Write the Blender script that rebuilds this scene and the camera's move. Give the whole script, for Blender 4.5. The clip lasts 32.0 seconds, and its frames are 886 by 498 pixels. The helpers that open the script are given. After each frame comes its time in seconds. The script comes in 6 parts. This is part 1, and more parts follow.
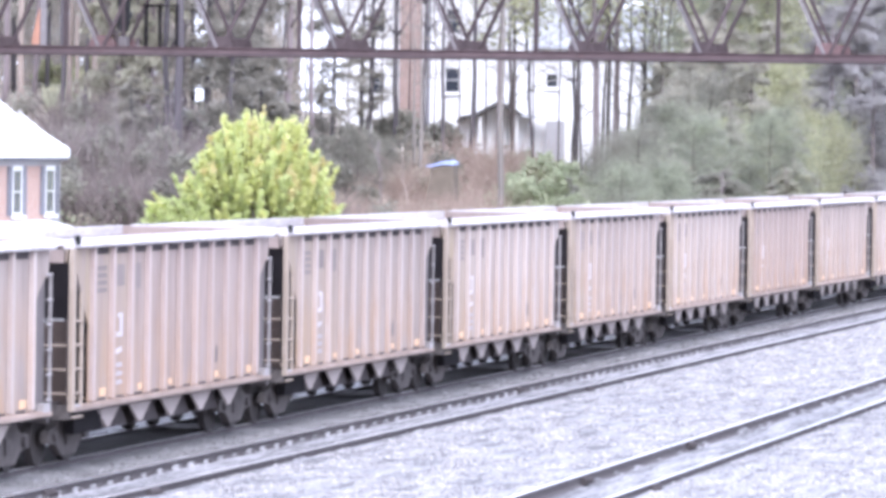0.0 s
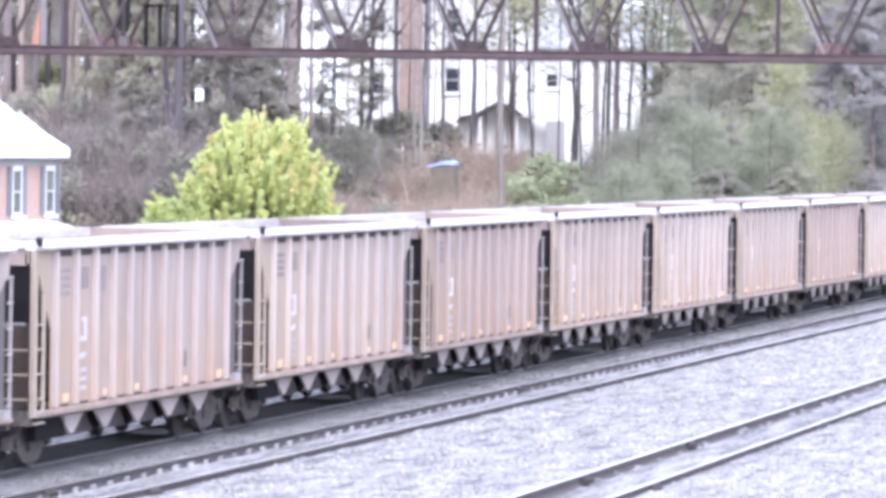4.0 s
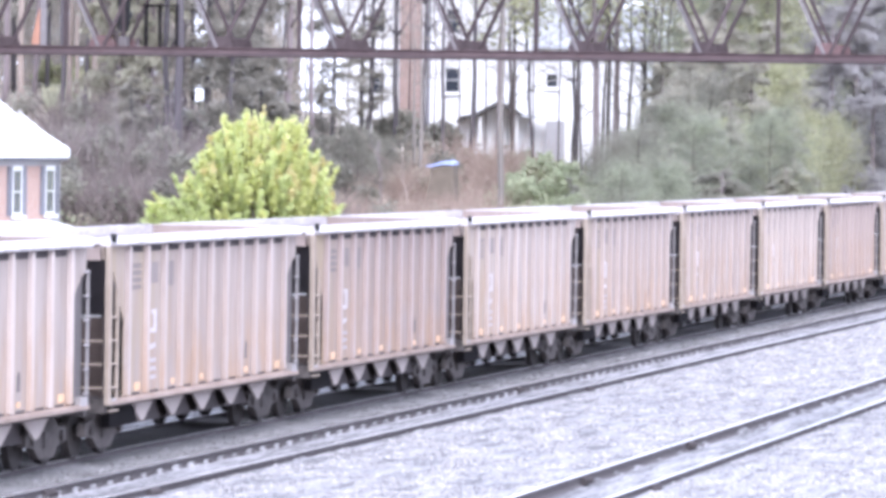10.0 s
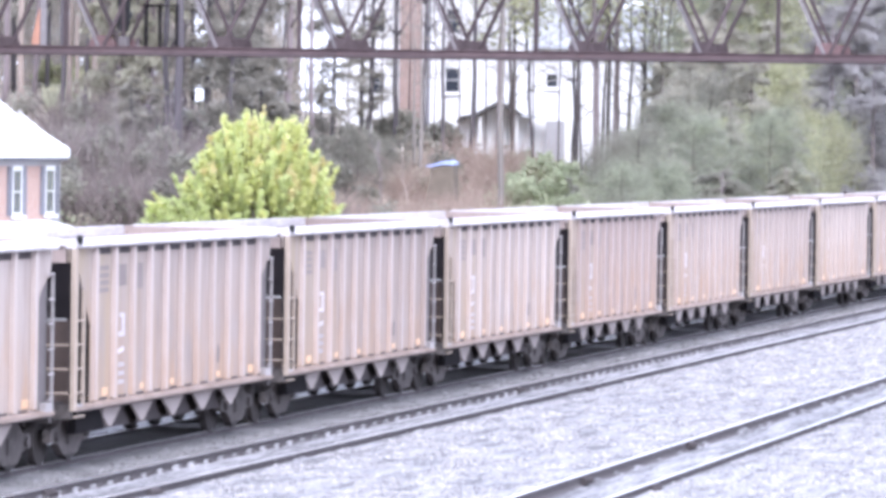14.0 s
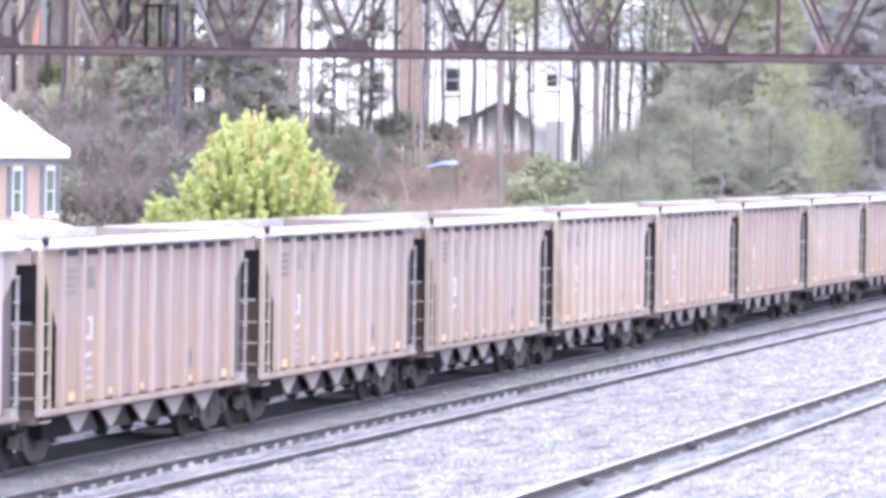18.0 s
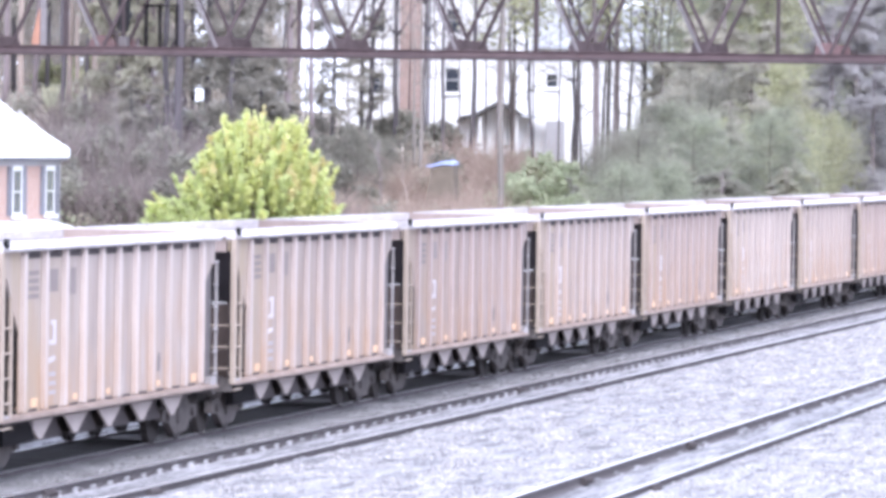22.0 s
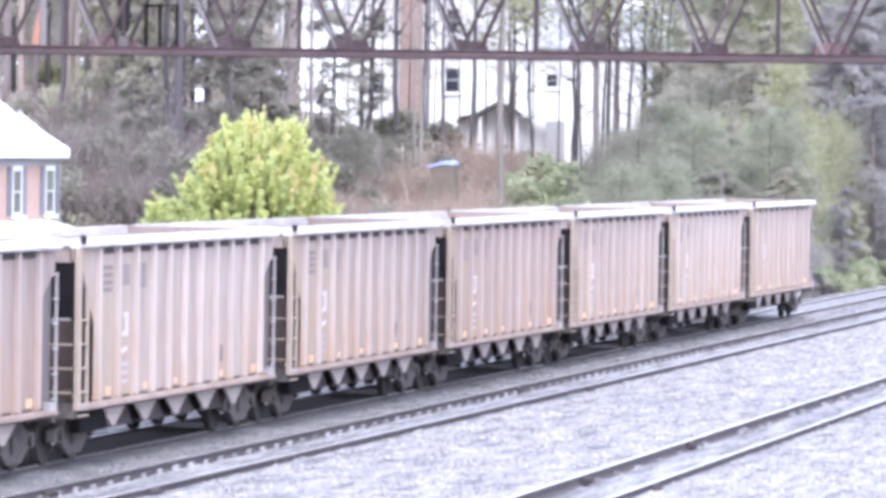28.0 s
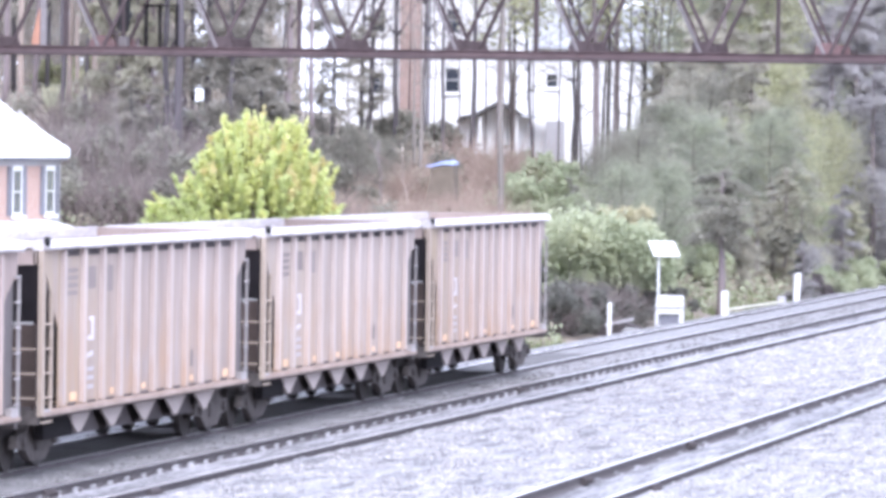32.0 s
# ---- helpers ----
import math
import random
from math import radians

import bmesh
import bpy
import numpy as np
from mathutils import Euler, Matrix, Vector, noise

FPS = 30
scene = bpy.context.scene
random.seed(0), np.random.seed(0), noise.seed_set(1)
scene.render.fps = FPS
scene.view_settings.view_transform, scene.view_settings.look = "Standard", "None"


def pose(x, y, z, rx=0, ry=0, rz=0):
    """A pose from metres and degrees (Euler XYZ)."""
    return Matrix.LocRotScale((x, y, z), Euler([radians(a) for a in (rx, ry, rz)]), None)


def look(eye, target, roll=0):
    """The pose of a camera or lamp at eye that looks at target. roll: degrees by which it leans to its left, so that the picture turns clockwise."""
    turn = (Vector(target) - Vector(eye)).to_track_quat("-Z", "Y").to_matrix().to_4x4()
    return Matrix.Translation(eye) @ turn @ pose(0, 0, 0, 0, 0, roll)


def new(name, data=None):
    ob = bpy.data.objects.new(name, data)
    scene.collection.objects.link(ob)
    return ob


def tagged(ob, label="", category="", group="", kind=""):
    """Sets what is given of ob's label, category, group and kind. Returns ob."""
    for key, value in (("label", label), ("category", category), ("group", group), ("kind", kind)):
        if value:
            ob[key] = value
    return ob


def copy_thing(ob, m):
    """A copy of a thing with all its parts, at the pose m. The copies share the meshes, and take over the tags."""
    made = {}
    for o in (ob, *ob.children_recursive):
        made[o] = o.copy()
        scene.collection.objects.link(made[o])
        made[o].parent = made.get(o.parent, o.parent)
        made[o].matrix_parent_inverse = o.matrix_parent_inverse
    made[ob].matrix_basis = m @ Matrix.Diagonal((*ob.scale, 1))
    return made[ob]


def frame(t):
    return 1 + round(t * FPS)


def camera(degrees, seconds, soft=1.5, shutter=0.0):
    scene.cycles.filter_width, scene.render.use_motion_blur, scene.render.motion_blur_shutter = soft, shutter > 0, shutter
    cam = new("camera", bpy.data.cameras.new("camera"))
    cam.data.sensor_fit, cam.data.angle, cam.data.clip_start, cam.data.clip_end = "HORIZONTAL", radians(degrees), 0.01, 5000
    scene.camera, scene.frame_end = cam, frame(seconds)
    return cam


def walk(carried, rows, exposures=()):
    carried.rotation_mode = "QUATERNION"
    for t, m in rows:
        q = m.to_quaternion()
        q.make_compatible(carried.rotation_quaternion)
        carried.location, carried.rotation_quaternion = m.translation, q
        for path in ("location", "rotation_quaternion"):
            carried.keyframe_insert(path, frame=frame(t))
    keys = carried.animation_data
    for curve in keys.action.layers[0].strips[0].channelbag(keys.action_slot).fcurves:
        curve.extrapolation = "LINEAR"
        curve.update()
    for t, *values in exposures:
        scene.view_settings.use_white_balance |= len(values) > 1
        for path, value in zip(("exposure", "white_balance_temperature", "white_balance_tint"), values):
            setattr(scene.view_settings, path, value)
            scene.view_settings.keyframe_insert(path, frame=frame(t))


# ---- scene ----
# A coal train runs past a fixed camera beside a three-track main line.
# x: across the tracks, y: along them, z: up from the rail heads; metres.
EYE = (0.0, 0.0, 5.46)
BEAR, DIP, LEAN = 11.661, -1.1032, 0.849
cam = camera(9.424, 32.0, soft=4.0)
AIM = (EYE[0] - 100 * math.sin(radians(BEAR)), EYE[1] + 100 * math.cos(radians(BEAR)),
       EYE[2] + 100 * math.tan(radians(DIP)))
EXPO = 1.61
walk(cam, [(0.0, look(EYE, AIM, LEAN)), (32.0, look(EYE, AIM, LEAN))],
     exposures=[(0.0, EXPO, 5770, 15), (32.0, EXPO, 5770, 15)])

# ---- light: a bright overcast sky
world = bpy.data.worlds.new("overcast_sky")
scene.world = world
world.use_nodes = True
wn, wl = world.node_tree.nodes, world.node_tree.links
sky = wn.new("ShaderNodeTexSky")
sky.sky_type, sky.sun_disc = "NISHITA", False
sky.sun_elevation, sky.sun_rotation = radians(58), radians(150)
sky.air_density, sky.dust_density, sky.ozone_density = 1.0, 4.0, 1.0
soften = wn.new("ShaderNodeMix")
soften.data_type = "RGBA"
soften.inputs["Factor"].default_value = 0.7
soften.inputs["B"].default_value = (9.0, 9.2, 10.2, 1)
wl.new(sky.outputs["Color"], soften.inputs["A"])
wl.new(soften.outputs["Result"], wn["Background"].inputs["Color"])
wn["Background"].inputs["Strength"].default_value = 0.11
sun_data = bpy.data.lights.new("sun", "SUN")
sun_data.energy, sun_data.angle, sun_data.color = 1.0, radians(35), (1.0, 0.96, 0.9)
sun = new("sun", sun_data)
sun.matrix_world = look((40, -30, 90), (0, 60, 0))


# ---- materials
def mat(name, base, dark=None, rough=0.8, scale=2.0, fine=30.0, stretch=(1, 1, 1), bump=0.15, metal=0.0,
        amount=0.6, vary=0.12, trans=0.0, spec=0.3, lo=0.36, hi=0.78):
    """Two scales of noise between two colours, fine relief, and a small shift of value from object to object."""
    m = bpy.data.materials.new(name)
    m.use_nodes = True
    n, l = m.node_tree.nodes, m.node_tree.links
    b = n["Principled BSDF"]
    b.inputs["Roughness"].default_value = rough
    b.inputs["Metallic"].default_value = metal
    b.inputs["Specular IOR Level"].default_value = spec
    dark = dark or tuple(c * 0.6 for c in base)
    tc = n.new("ShaderNodeTexCoord")
    mp = n.new("ShaderNodeMapping")
    mp.inputs["Scale"].default_value = stretch
    l.new(tc.outputs["Object"], mp.inputs["Vector"])
    big, small = n.new("ShaderNodeTexNoise"), n.new("ShaderNodeTexNoise")
    for tex, s in ((big, scale), (small, fine)):
        tex.inputs["Scale"].default_value = s
        tex.inputs["Detail"].default_value = 4.0
        l.new(mp.outputs["Vector"], tex.inputs["Vector"])
    add = n.new("ShaderNodeMath")
    add.operation = "MULTIPLY_ADD"
    add.inputs[1].default_value = 0.55
    l.new(small.outputs["Fac"], add.inputs[0])
    half = n.new("ShaderNodeMath")
    half.operation = "MULTIPLY"
    half.inputs[1].default_value = 0.6
    l.new(big.outputs["Fac"], half.inputs[0])
    l.new(half.outputs[0], add.inputs[2])
    rng = n.new("ShaderNodeMapRange")
    rng.inputs["From Min"].default_value, rng.inputs["From Max"].default_value = lo, hi
    rng.inputs["To Min"].default_value, rng.inputs["To Max"].default_value = amount, 0.0
    l.new(add.outputs[0], rng.inputs["Value"])
    mix = n.new("ShaderNodeMix")
    mix.data_type = "RGBA"
    mix.inputs["A"].default_value, mix.inputs["B"].default_value = (*base, 1), (*dark, 1)
    l.new(rng.outputs["Result"], mix.inputs["Factor"])
    info = n.new("ShaderNodeObjectInfo")
    val = n.new("ShaderNodeMapRange")
    val.inputs["To Min"].default_value, val.inputs["To Max"].default_value = 1 - vary, 1 + vary
    l.new(info.outputs["Random"], val.inputs["Value"])
    hsv = n.new("ShaderNodeHueSaturation")
    l.new(mix.outputs["Result"], hsv.inputs["Color"])
    l.new(val.outputs["Result"], hsv.inputs["Value"])
    l.new(hsv.outputs["Color"], b.inputs["Base Color"])
    if bump:
        bp = n.new("ShaderNodeBump")
        bp.inputs["Strength"].default_value, bp.inputs["Distance"].default_value = bump, 0.03
        l.new(small.outputs["Fac"], bp.inputs["Height"])
        l.new(bp.outputs["Normal"], b.inputs["Normal"])
    if trans:
        b.inputs["Transmission Weight"].default_value = trans
    return m


def leaf_mat(name, base, dark, back=0.35, single=0.42, patch=0.55):
    """Leaves that vary from leaf to leaf and let some light through."""
    m = bpy.data.materials.new(name)
    m.use_nodes = True
    n, l = m.node_tree.nodes, m.node_tree.links
    b, out = n["Principled BSDF"], n["Material Output"]
    b.inputs["Roughness"].default_value = 0.7
    b.inputs["Specular IOR Level"].default_value = 0.2
    geo = n.new("ShaderNodeNewGeometry")
    tc = n.new("ShaderNodeTexCoord")
    tex = n.new("ShaderNodeTexNoise")
    tex.inputs["Scale"].default_value = patch
    tex.inputs["Detail"].default_value = 3.0
    l.new(tc.outputs["Object"], tex.inputs["Vector"])
    mean = n.new("ShaderNodeMath")
    mean.operation = "MULTIPLY_ADD"
    mean.inputs[1].default_value = single
    l.new(geo.outputs["Random Per Island"], mean.inputs[0])
    half = n.new("ShaderNodeMath")
    half.operation = "MULTIPLY_ADD"
    half.inputs[1].default_value, half.inputs[2].default_value = 2.2, -0.64 - single / 2
    l.new(tex.outputs["Fac"], half.inputs[0])
    l.new(half.outputs[0], mean.inputs[2])
    mean.use_clamp = True
    mix = n.new("ShaderNodeMix")
    mix.data_type = "RGBA"
    mix.inputs["A"].default_value, mix.inputs["B"].default_value = (*dark, 1), (*base, 1)
    l.new(mean.outputs[0], mix.inputs["Factor"])
    l.new(mix.outputs["Result"], b.inputs["Base Color"])
    tr = n.new("ShaderNodeBsdfTranslucent")
    l.new(mix.outputs["Result"], tr.inputs["Color"])
    sh = n.new("ShaderNodeMixShader")
    sh.inputs["Fac"].default_value = back
    l.new(b.outputs["BSDF"], sh.inputs[1])
    l.new(tr.outputs["BSDF"], sh.inputs[2])
    l.new(sh.outputs["Shader"], out.inputs["Surface"])
    return m


def brick_mat(name, a, c, mortar, width=0.21, height=0.075):
    m = bpy.data.materials.new(name)
    m.use_nodes = True
    n, l = m.node_tree.nodes, m.node_tree.links
    b = n["Principled BSDF"]
    b.inputs["Roughness"].default_value = 0.9
    tc = n.new("ShaderNodeTexCoord")
    sep, com = n.new("ShaderNodeSeparateXYZ"), n.new("ShaderNodeCombineXYZ")
    l.new(tc.outputs["Object"], sep.inputs[0])
    add = n.new("ShaderNodeMath")
    l.new(sep.outputs[0], add.inputs[0])
    l.new(sep.outputs[1], add.inputs[1])
    l.new(add.outputs[0], com.inputs[0])
    l.new(sep.outputs[2], com.inputs[1])
    br = n.new("ShaderNodeTexBrick")
    br.inputs["Scale"].default_value = 1.0
    br.inputs["Brick Width"].default_value, br.inputs["Row Height"].default_value = width, height
    br.inputs["Mortar Size"].default_value = 0.008
    br.inputs["Color1"].default_value, br.inputs["Color2"].default_value = (*a, 1), (*c, 1)
    br.inputs["Mortar"].default_value = (*mortar, 1)
    l.new(com.outputs[0], br.inputs["Vector"])
    l.new(br.outputs["Color"], b.inputs["Base Color"])
    return m


def glass_mat(name, tint):
    m = bpy.data.materials.new(name)
    m.use_nodes = True
    b = m.node_tree.nodes["Principled BSDF"]
    b.inputs["Base Color"].default_value = (*tint, 1)
    b.inputs["Roughness"].default_value = 0.05
    b.inputs["Specular IOR Level"].default_value = 0.8
    return m


def car_paints(name, k, warm):
    """The side-sheet and rib paint of one batch of cars, the ribs' lightened as if lit; k: how bleached, warm: how
    rusty.
    """
    sheet = mat(name + "_sheet_paint", (0.388 * k, 0.326 * k / warm, 0.301 * k / warm), (0.25 * k, 0.203 * k / warm, 0.183 * k / warm), rough=0.75, scale=0.5, fine=3.0,
                stretch=(1, 3.0, 0.35), bump=0.06, amount=0.8, vary=0.05, lo=0.42, hi=0.72)
    rib = mat(name + "_lit_rib_paint", (0.502 * k, 0.431 * k / warm, 0.407 * k / warm), (0.375 * k, 0.309 * k / warm, 0.283 * k / warm), rough=0.7, scale=0.6, fine=5.0,
              stretch=(1, 1.0, 0.4), bump=0.05, amount=0.6, vary=0.08)
    return sheet, rib


PAINTS = [car_paints("faded_tan", 1.0, 1.0), car_paints("bleached_tan", 1.08, 0.985), car_paints("dusty_brown", 0.92, 1.035)]
CHORD = mat("pale_top_rail", (0.64, 0.605, 0.61), (0.33, 0.30, 0.305), rough=0.6, scale=0.9, fine=5, stretch=(1, 0.6, 2.5), lo=0.44, hi=0.64, bump=0.05, vary=0.04)
CAR_END = mat("dusty_end_paint", (0.445, 0.37, 0.31), (0.26, 0.20, 0.155), rough=0.85, scale=0.9, fine=6,
              stretch=(1, 1, 0.5), bump=0.08, vary=0.08)
CAR_DARK = mat("underframe_grime_and_shade", (0.098, 0.086, 0.088), (0.05, 0.044, 0.046), rough=0.95, fine=12, spec=0.03)
BLACK_STEEL = mat("black_steel_and_shade", (0.020, 0.018, 0.020), (0.011, 0.010, 0.011), rough=0.95, fine=10, spec=0.05)
TRUCK = mat("rusty_truck_casting", (0.13, 0.115, 0.112), (0.04, 0.036, 0.037), rough=0.9, fine=10, vary=0.15, spec=0.1, lo=0.45, hi=0.68)
TREAD = mat("grimy_wheel_steel", (0.075, 0.067, 0.066), (0.032, 0.029, 0.03), rough=0.8, fine=10, spec=0.1)


def rust_splash(m, low, high, amount, colour=(0.42, 0.27, 0.17)):
    """Rust and road dirt thrown up on the lower part of a car's side, in ragged patches."""
    n, l = m.node_tree.nodes, m.node_tree.links
    b = n["Principled BSDF"]
    src = b.inputs["Base Color"].links[0].from_socket
    tc = n.new("ShaderNodeTexCoord")
    sep = n.new("ShaderNodeSeparateXYZ")
    l.new(tc.outputs["Object"], sep.inputs[0])
    fall = n.new("ShaderNodeMapRange")
    fall.inputs["From Min"].default_value, fall.inputs["From Max"].default_value = high, low
    l.new(sep.outputs[2], fall.inputs["Value"])
    mp = n.new("ShaderNodeMapping")
    mp.inputs["Scale"].default_value = (1, 1.6, 0.5)
    info = n.new("ShaderNodeObjectInfo")
    shift = n.new("ShaderNodeVectorMath")
    shift.operation = "MULTIPLY_ADD"
    shift.inputs[1].default_value = (0, 60, 0)
    l.new(info.outputs["Random"], shift.inputs[0])
    l.new(tc.outputs["Object"], shift.inputs[2])
    l.new(shift.outputs[0], mp.inputs["Vector"])
    tex = n.new("ShaderNodeTexNoise")
    tex.inputs["Scale"].default_value, tex.inputs["Detail"].default_value = 1.6, 6.0
    l.new(mp.outputs[0], tex.inputs["Vector"])
    cut = n.new("ShaderNodeMapRange")
    cut.inputs["From Min"].default_value, cut.inputs["From Max"].default_value = 0.38, 0.68
    l.new(tex.outputs["Fac"], cut.inputs["Value"])
    mul = n.new("ShaderNodeMath")
    mul.operation = "MULTIPLY"
    l.new(fall.outputs["Result"], mul.inputs[0])
    l.new(cut.outputs["Result"], mul.inputs[1])
    amt = n.new("ShaderNodeMath")
    amt.operation = "MULTIPLY"
    amt.inputs[1].default_value = amount
    l.new(mul.outputs[0], amt.inputs[0])
    mix = n.new("ShaderNodeMix")
    mix.data_type = "RGBA"
    l.new(amt.outputs[0], mix.inputs["Factor"])
    l.new(src, mix.inputs["A"])
    mix.inputs["B"].default_value = (*colour, 1)
    l.new(mix.outputs["Result"], b.inputs["Base Color"])


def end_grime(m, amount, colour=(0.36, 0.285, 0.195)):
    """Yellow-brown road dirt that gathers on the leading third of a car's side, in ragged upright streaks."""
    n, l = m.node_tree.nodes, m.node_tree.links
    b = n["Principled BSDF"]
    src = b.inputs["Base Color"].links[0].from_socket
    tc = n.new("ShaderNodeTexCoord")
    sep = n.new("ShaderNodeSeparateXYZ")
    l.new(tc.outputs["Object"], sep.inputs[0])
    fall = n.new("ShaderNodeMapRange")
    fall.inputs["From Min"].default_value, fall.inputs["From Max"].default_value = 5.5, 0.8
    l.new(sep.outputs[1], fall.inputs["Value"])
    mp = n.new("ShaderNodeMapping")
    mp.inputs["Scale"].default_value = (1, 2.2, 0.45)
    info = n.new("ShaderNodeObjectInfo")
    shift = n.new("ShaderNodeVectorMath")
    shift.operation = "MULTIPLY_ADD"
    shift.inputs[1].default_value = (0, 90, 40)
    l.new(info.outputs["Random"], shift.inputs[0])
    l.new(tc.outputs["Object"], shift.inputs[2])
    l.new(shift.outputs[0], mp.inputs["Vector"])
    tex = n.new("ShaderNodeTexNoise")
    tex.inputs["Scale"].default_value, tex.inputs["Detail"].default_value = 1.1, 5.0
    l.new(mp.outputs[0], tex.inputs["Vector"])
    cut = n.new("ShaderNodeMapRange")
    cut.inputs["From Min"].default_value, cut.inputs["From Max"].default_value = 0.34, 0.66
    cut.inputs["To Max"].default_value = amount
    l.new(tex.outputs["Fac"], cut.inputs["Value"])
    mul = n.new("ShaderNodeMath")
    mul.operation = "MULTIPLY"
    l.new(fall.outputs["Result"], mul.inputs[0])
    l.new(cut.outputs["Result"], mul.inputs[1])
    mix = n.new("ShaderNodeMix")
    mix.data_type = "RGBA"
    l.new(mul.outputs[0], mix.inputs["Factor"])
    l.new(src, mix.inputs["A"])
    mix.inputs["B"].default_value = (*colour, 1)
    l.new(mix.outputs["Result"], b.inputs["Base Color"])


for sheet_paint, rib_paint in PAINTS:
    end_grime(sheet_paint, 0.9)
    rust_splash(sheet_paint, 0.9, 3.3, 0.85)
    rust_splash(rib_paint, 0.9, 3.0, 0.7)
SHADE_GREY = mat("grey_end_tone", (0.165, 0.147, 0.148), (0.10, 0.088, 0.088), rough=0.8, scale=1.0, fine=6, stretch=(1, 1, 0.4))
BULK = mat("dull_brown_end_tone", (0.11, 0.085, 0.078), (0.055, 0.044, 0.042), rough=0.9, spec=0.1)
STREAK = mat("dark_stain", (0.17, 0.145, 0.145), (0.24, 0.205, 0.195), rough=0.85, bump=0)
GRAB = mat("worn_pale_grab_iron", (0.37, 0.345, 0.345), (0.24, 0.22, 0.22), rough=0.6, fine=9, bump=0.03)
BAY_SHEET = mat("pale_hopper_side", (0.43, 0.375, 0.355), (0.29, 0.24, 0.225), rough=0.8, scale=1.2, fine=8, vary=0.1)
# The shade beneath the leading slope, put into its colour.
SLOPE_SHADE = mat("painted_slope_shade", (0.10, 0.092, 0.102), (0.065, 0.06, 0.065), rough=0.95, spec=0.05)
SILL = mat("rust_stained_sill", (0.36, 0.285, 0.25), (0.20, 0.145, 0.12), rough=0.8, scale=1.5, fine=8, lo=0.44, hi=0.7)
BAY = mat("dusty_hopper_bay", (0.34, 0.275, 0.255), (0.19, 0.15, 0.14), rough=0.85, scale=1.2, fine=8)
ORANGE = mat("orange_reflective_tape", (0.82, 0.50, 0.27), (0.50, 0.33, 0.24), rough=0.35, amount=0.8, bump=0)
STENCIL = mat("faded_grey_stencil", (0.225, 0.19, 0.185), (0.32, 0.27, 0.255), rough=0.8, bump=0)
LILAC = mat("faint_lilac_stencil", (0.42, 0.385, 0.41), (0.40, 0.35, 0.35), rough=0.8, bump=0)
WHITE_MARK = mat("white_stencil", (0.62, 0.58, 0.62), (0.42, 0.38, 0.385), rough=0.7, bump=0)
BLACK = mat("black_rubber", (0.015, 0.015, 0.017), rough=0.7, bump=0)
BALLAST = mat("grey_limestone_ballast", (0.335, 0.328, 0.343), (0.105, 0.102, 0.107), rough=0.95, scale=2.4, fine=15.0, stretch=(1.5, 0.16, 1),
              bump=0.9, amount=0.95, lo=0.47, hi=0.67)
# The grey bed is the open tone; the next two carry the train's shade.
GREY_BED = mat("open_grey_ballast", (0.285, 0.277, 0.285), (0.15, 0.145, 0.149), rough=0.95, scale=1.4, fine=9.0, bump=0.9, lo=0.42, hi=0.68)
SHADED_CRIB = mat("shade_dark_crib_ballast", (0.15, 0.143, 0.146), (0.055, 0.05, 0.05), rough=0.95, scale=1.4, fine=9.0, bump=0.9, lo=0.45, hi=0.68)
SHADED_BED = mat("train_shaded_ballast", (0.225, 0.217, 0.222), (0.085, 0.08, 0.08), rough=0.95, scale=1.4, fine=9.0, bump=0.9, lo=0.45, hi=0.68)
STONE_DARK = leaf_mat("dark_ballast_stone", (0.31, 0.30, 0.307), (0.11, 0.105, 0.107), back=0.0, single=0.8, patch=1.2)
STONE = leaf_mat("loose_ballast_stone", (0.475, 0.455, 0.462), (0.20, 0.195, 0.202), back=0.0, single=0.95, patch=1.5)
RAIL = mat("brown_rail_web", (0.115, 0.104, 0.108), (0.068, 0.06, 0.063), spec=0.1, rough=0.85, fine=8, bump=0.1)
RAIL_TOP = mat("polished_rail_head", (0.78, 0.77, 0.79), (0.62, 0.61, 0.63), rough=0.3, metal=0.8, bump=0, fine=3)
TIE = mat("weathered_timber_tie", (0.15, 0.13, 0.12), (0.07, 0.06, 0.055), rough=0.9, scale=3, fine=20, stretch=(0.3, 1, 1), vary=0.3)
SOIL = mat("leaf_littered_soil", (0.24, 0.195, 0.16), (0.12, 0.11, 0.08), rough=0.95, scale=0.25, fine=3.0, bump=0.6, amount=0.9)
TRUSS = mat("rusty_truss_steel", (0.095, 0.073, 0.076), (0.052, 0.042, 0.045), spec=0.12, rough=0.8, scale=0.8, fine=7, vary=0.2)
TRUSS_RED = mat("red_oxide_chord_steel", (0.19, 0.12, 0.12), (0.10, 0.068, 0.07), spec=0.12, rough=0.8, scale=0.6, fine=7, vary=0.1)
RUST_PLATE = mat("orange_rust", (0.46, 0.24, 0.17), (0.28, 0.16, 0.12), rough=0.85, scale=2, fine=9)
TRUSS_MAUVE = mat("weathered_mauve_brown_steel", (0.165, 0.12, 0.125), (0.075, 0.057, 0.062), spec=0.12, rough=0.8, scale=0.35, fine=4, lo=0.42, hi=0.7, vary=0.12)
TRUSS_GREY = mat("chalky_grey_truss_steel", (0.21, 0.195, 0.20), (0.11, 0.095, 0.10), rough=0.7, scale=0.9, fine=7, vary=0.2)
BARK = mat("grey_brown_bark", (0.105, 0.088, 0.082), (0.05, 0.042, 0.04), rough=0.95, scale=1.5, fine=9, stretch=(1, 1, 0.3), bump=0.5, vary=0.35)
BARK_TAN = mat("warm_tan_bark", (0.36, 0.295, 0.26), (0.22, 0.175, 0.155), rough=0.95, scale=1.5, fine=9, stretch=(1, 1, 0.3), bump=0.4, vary=0.2)
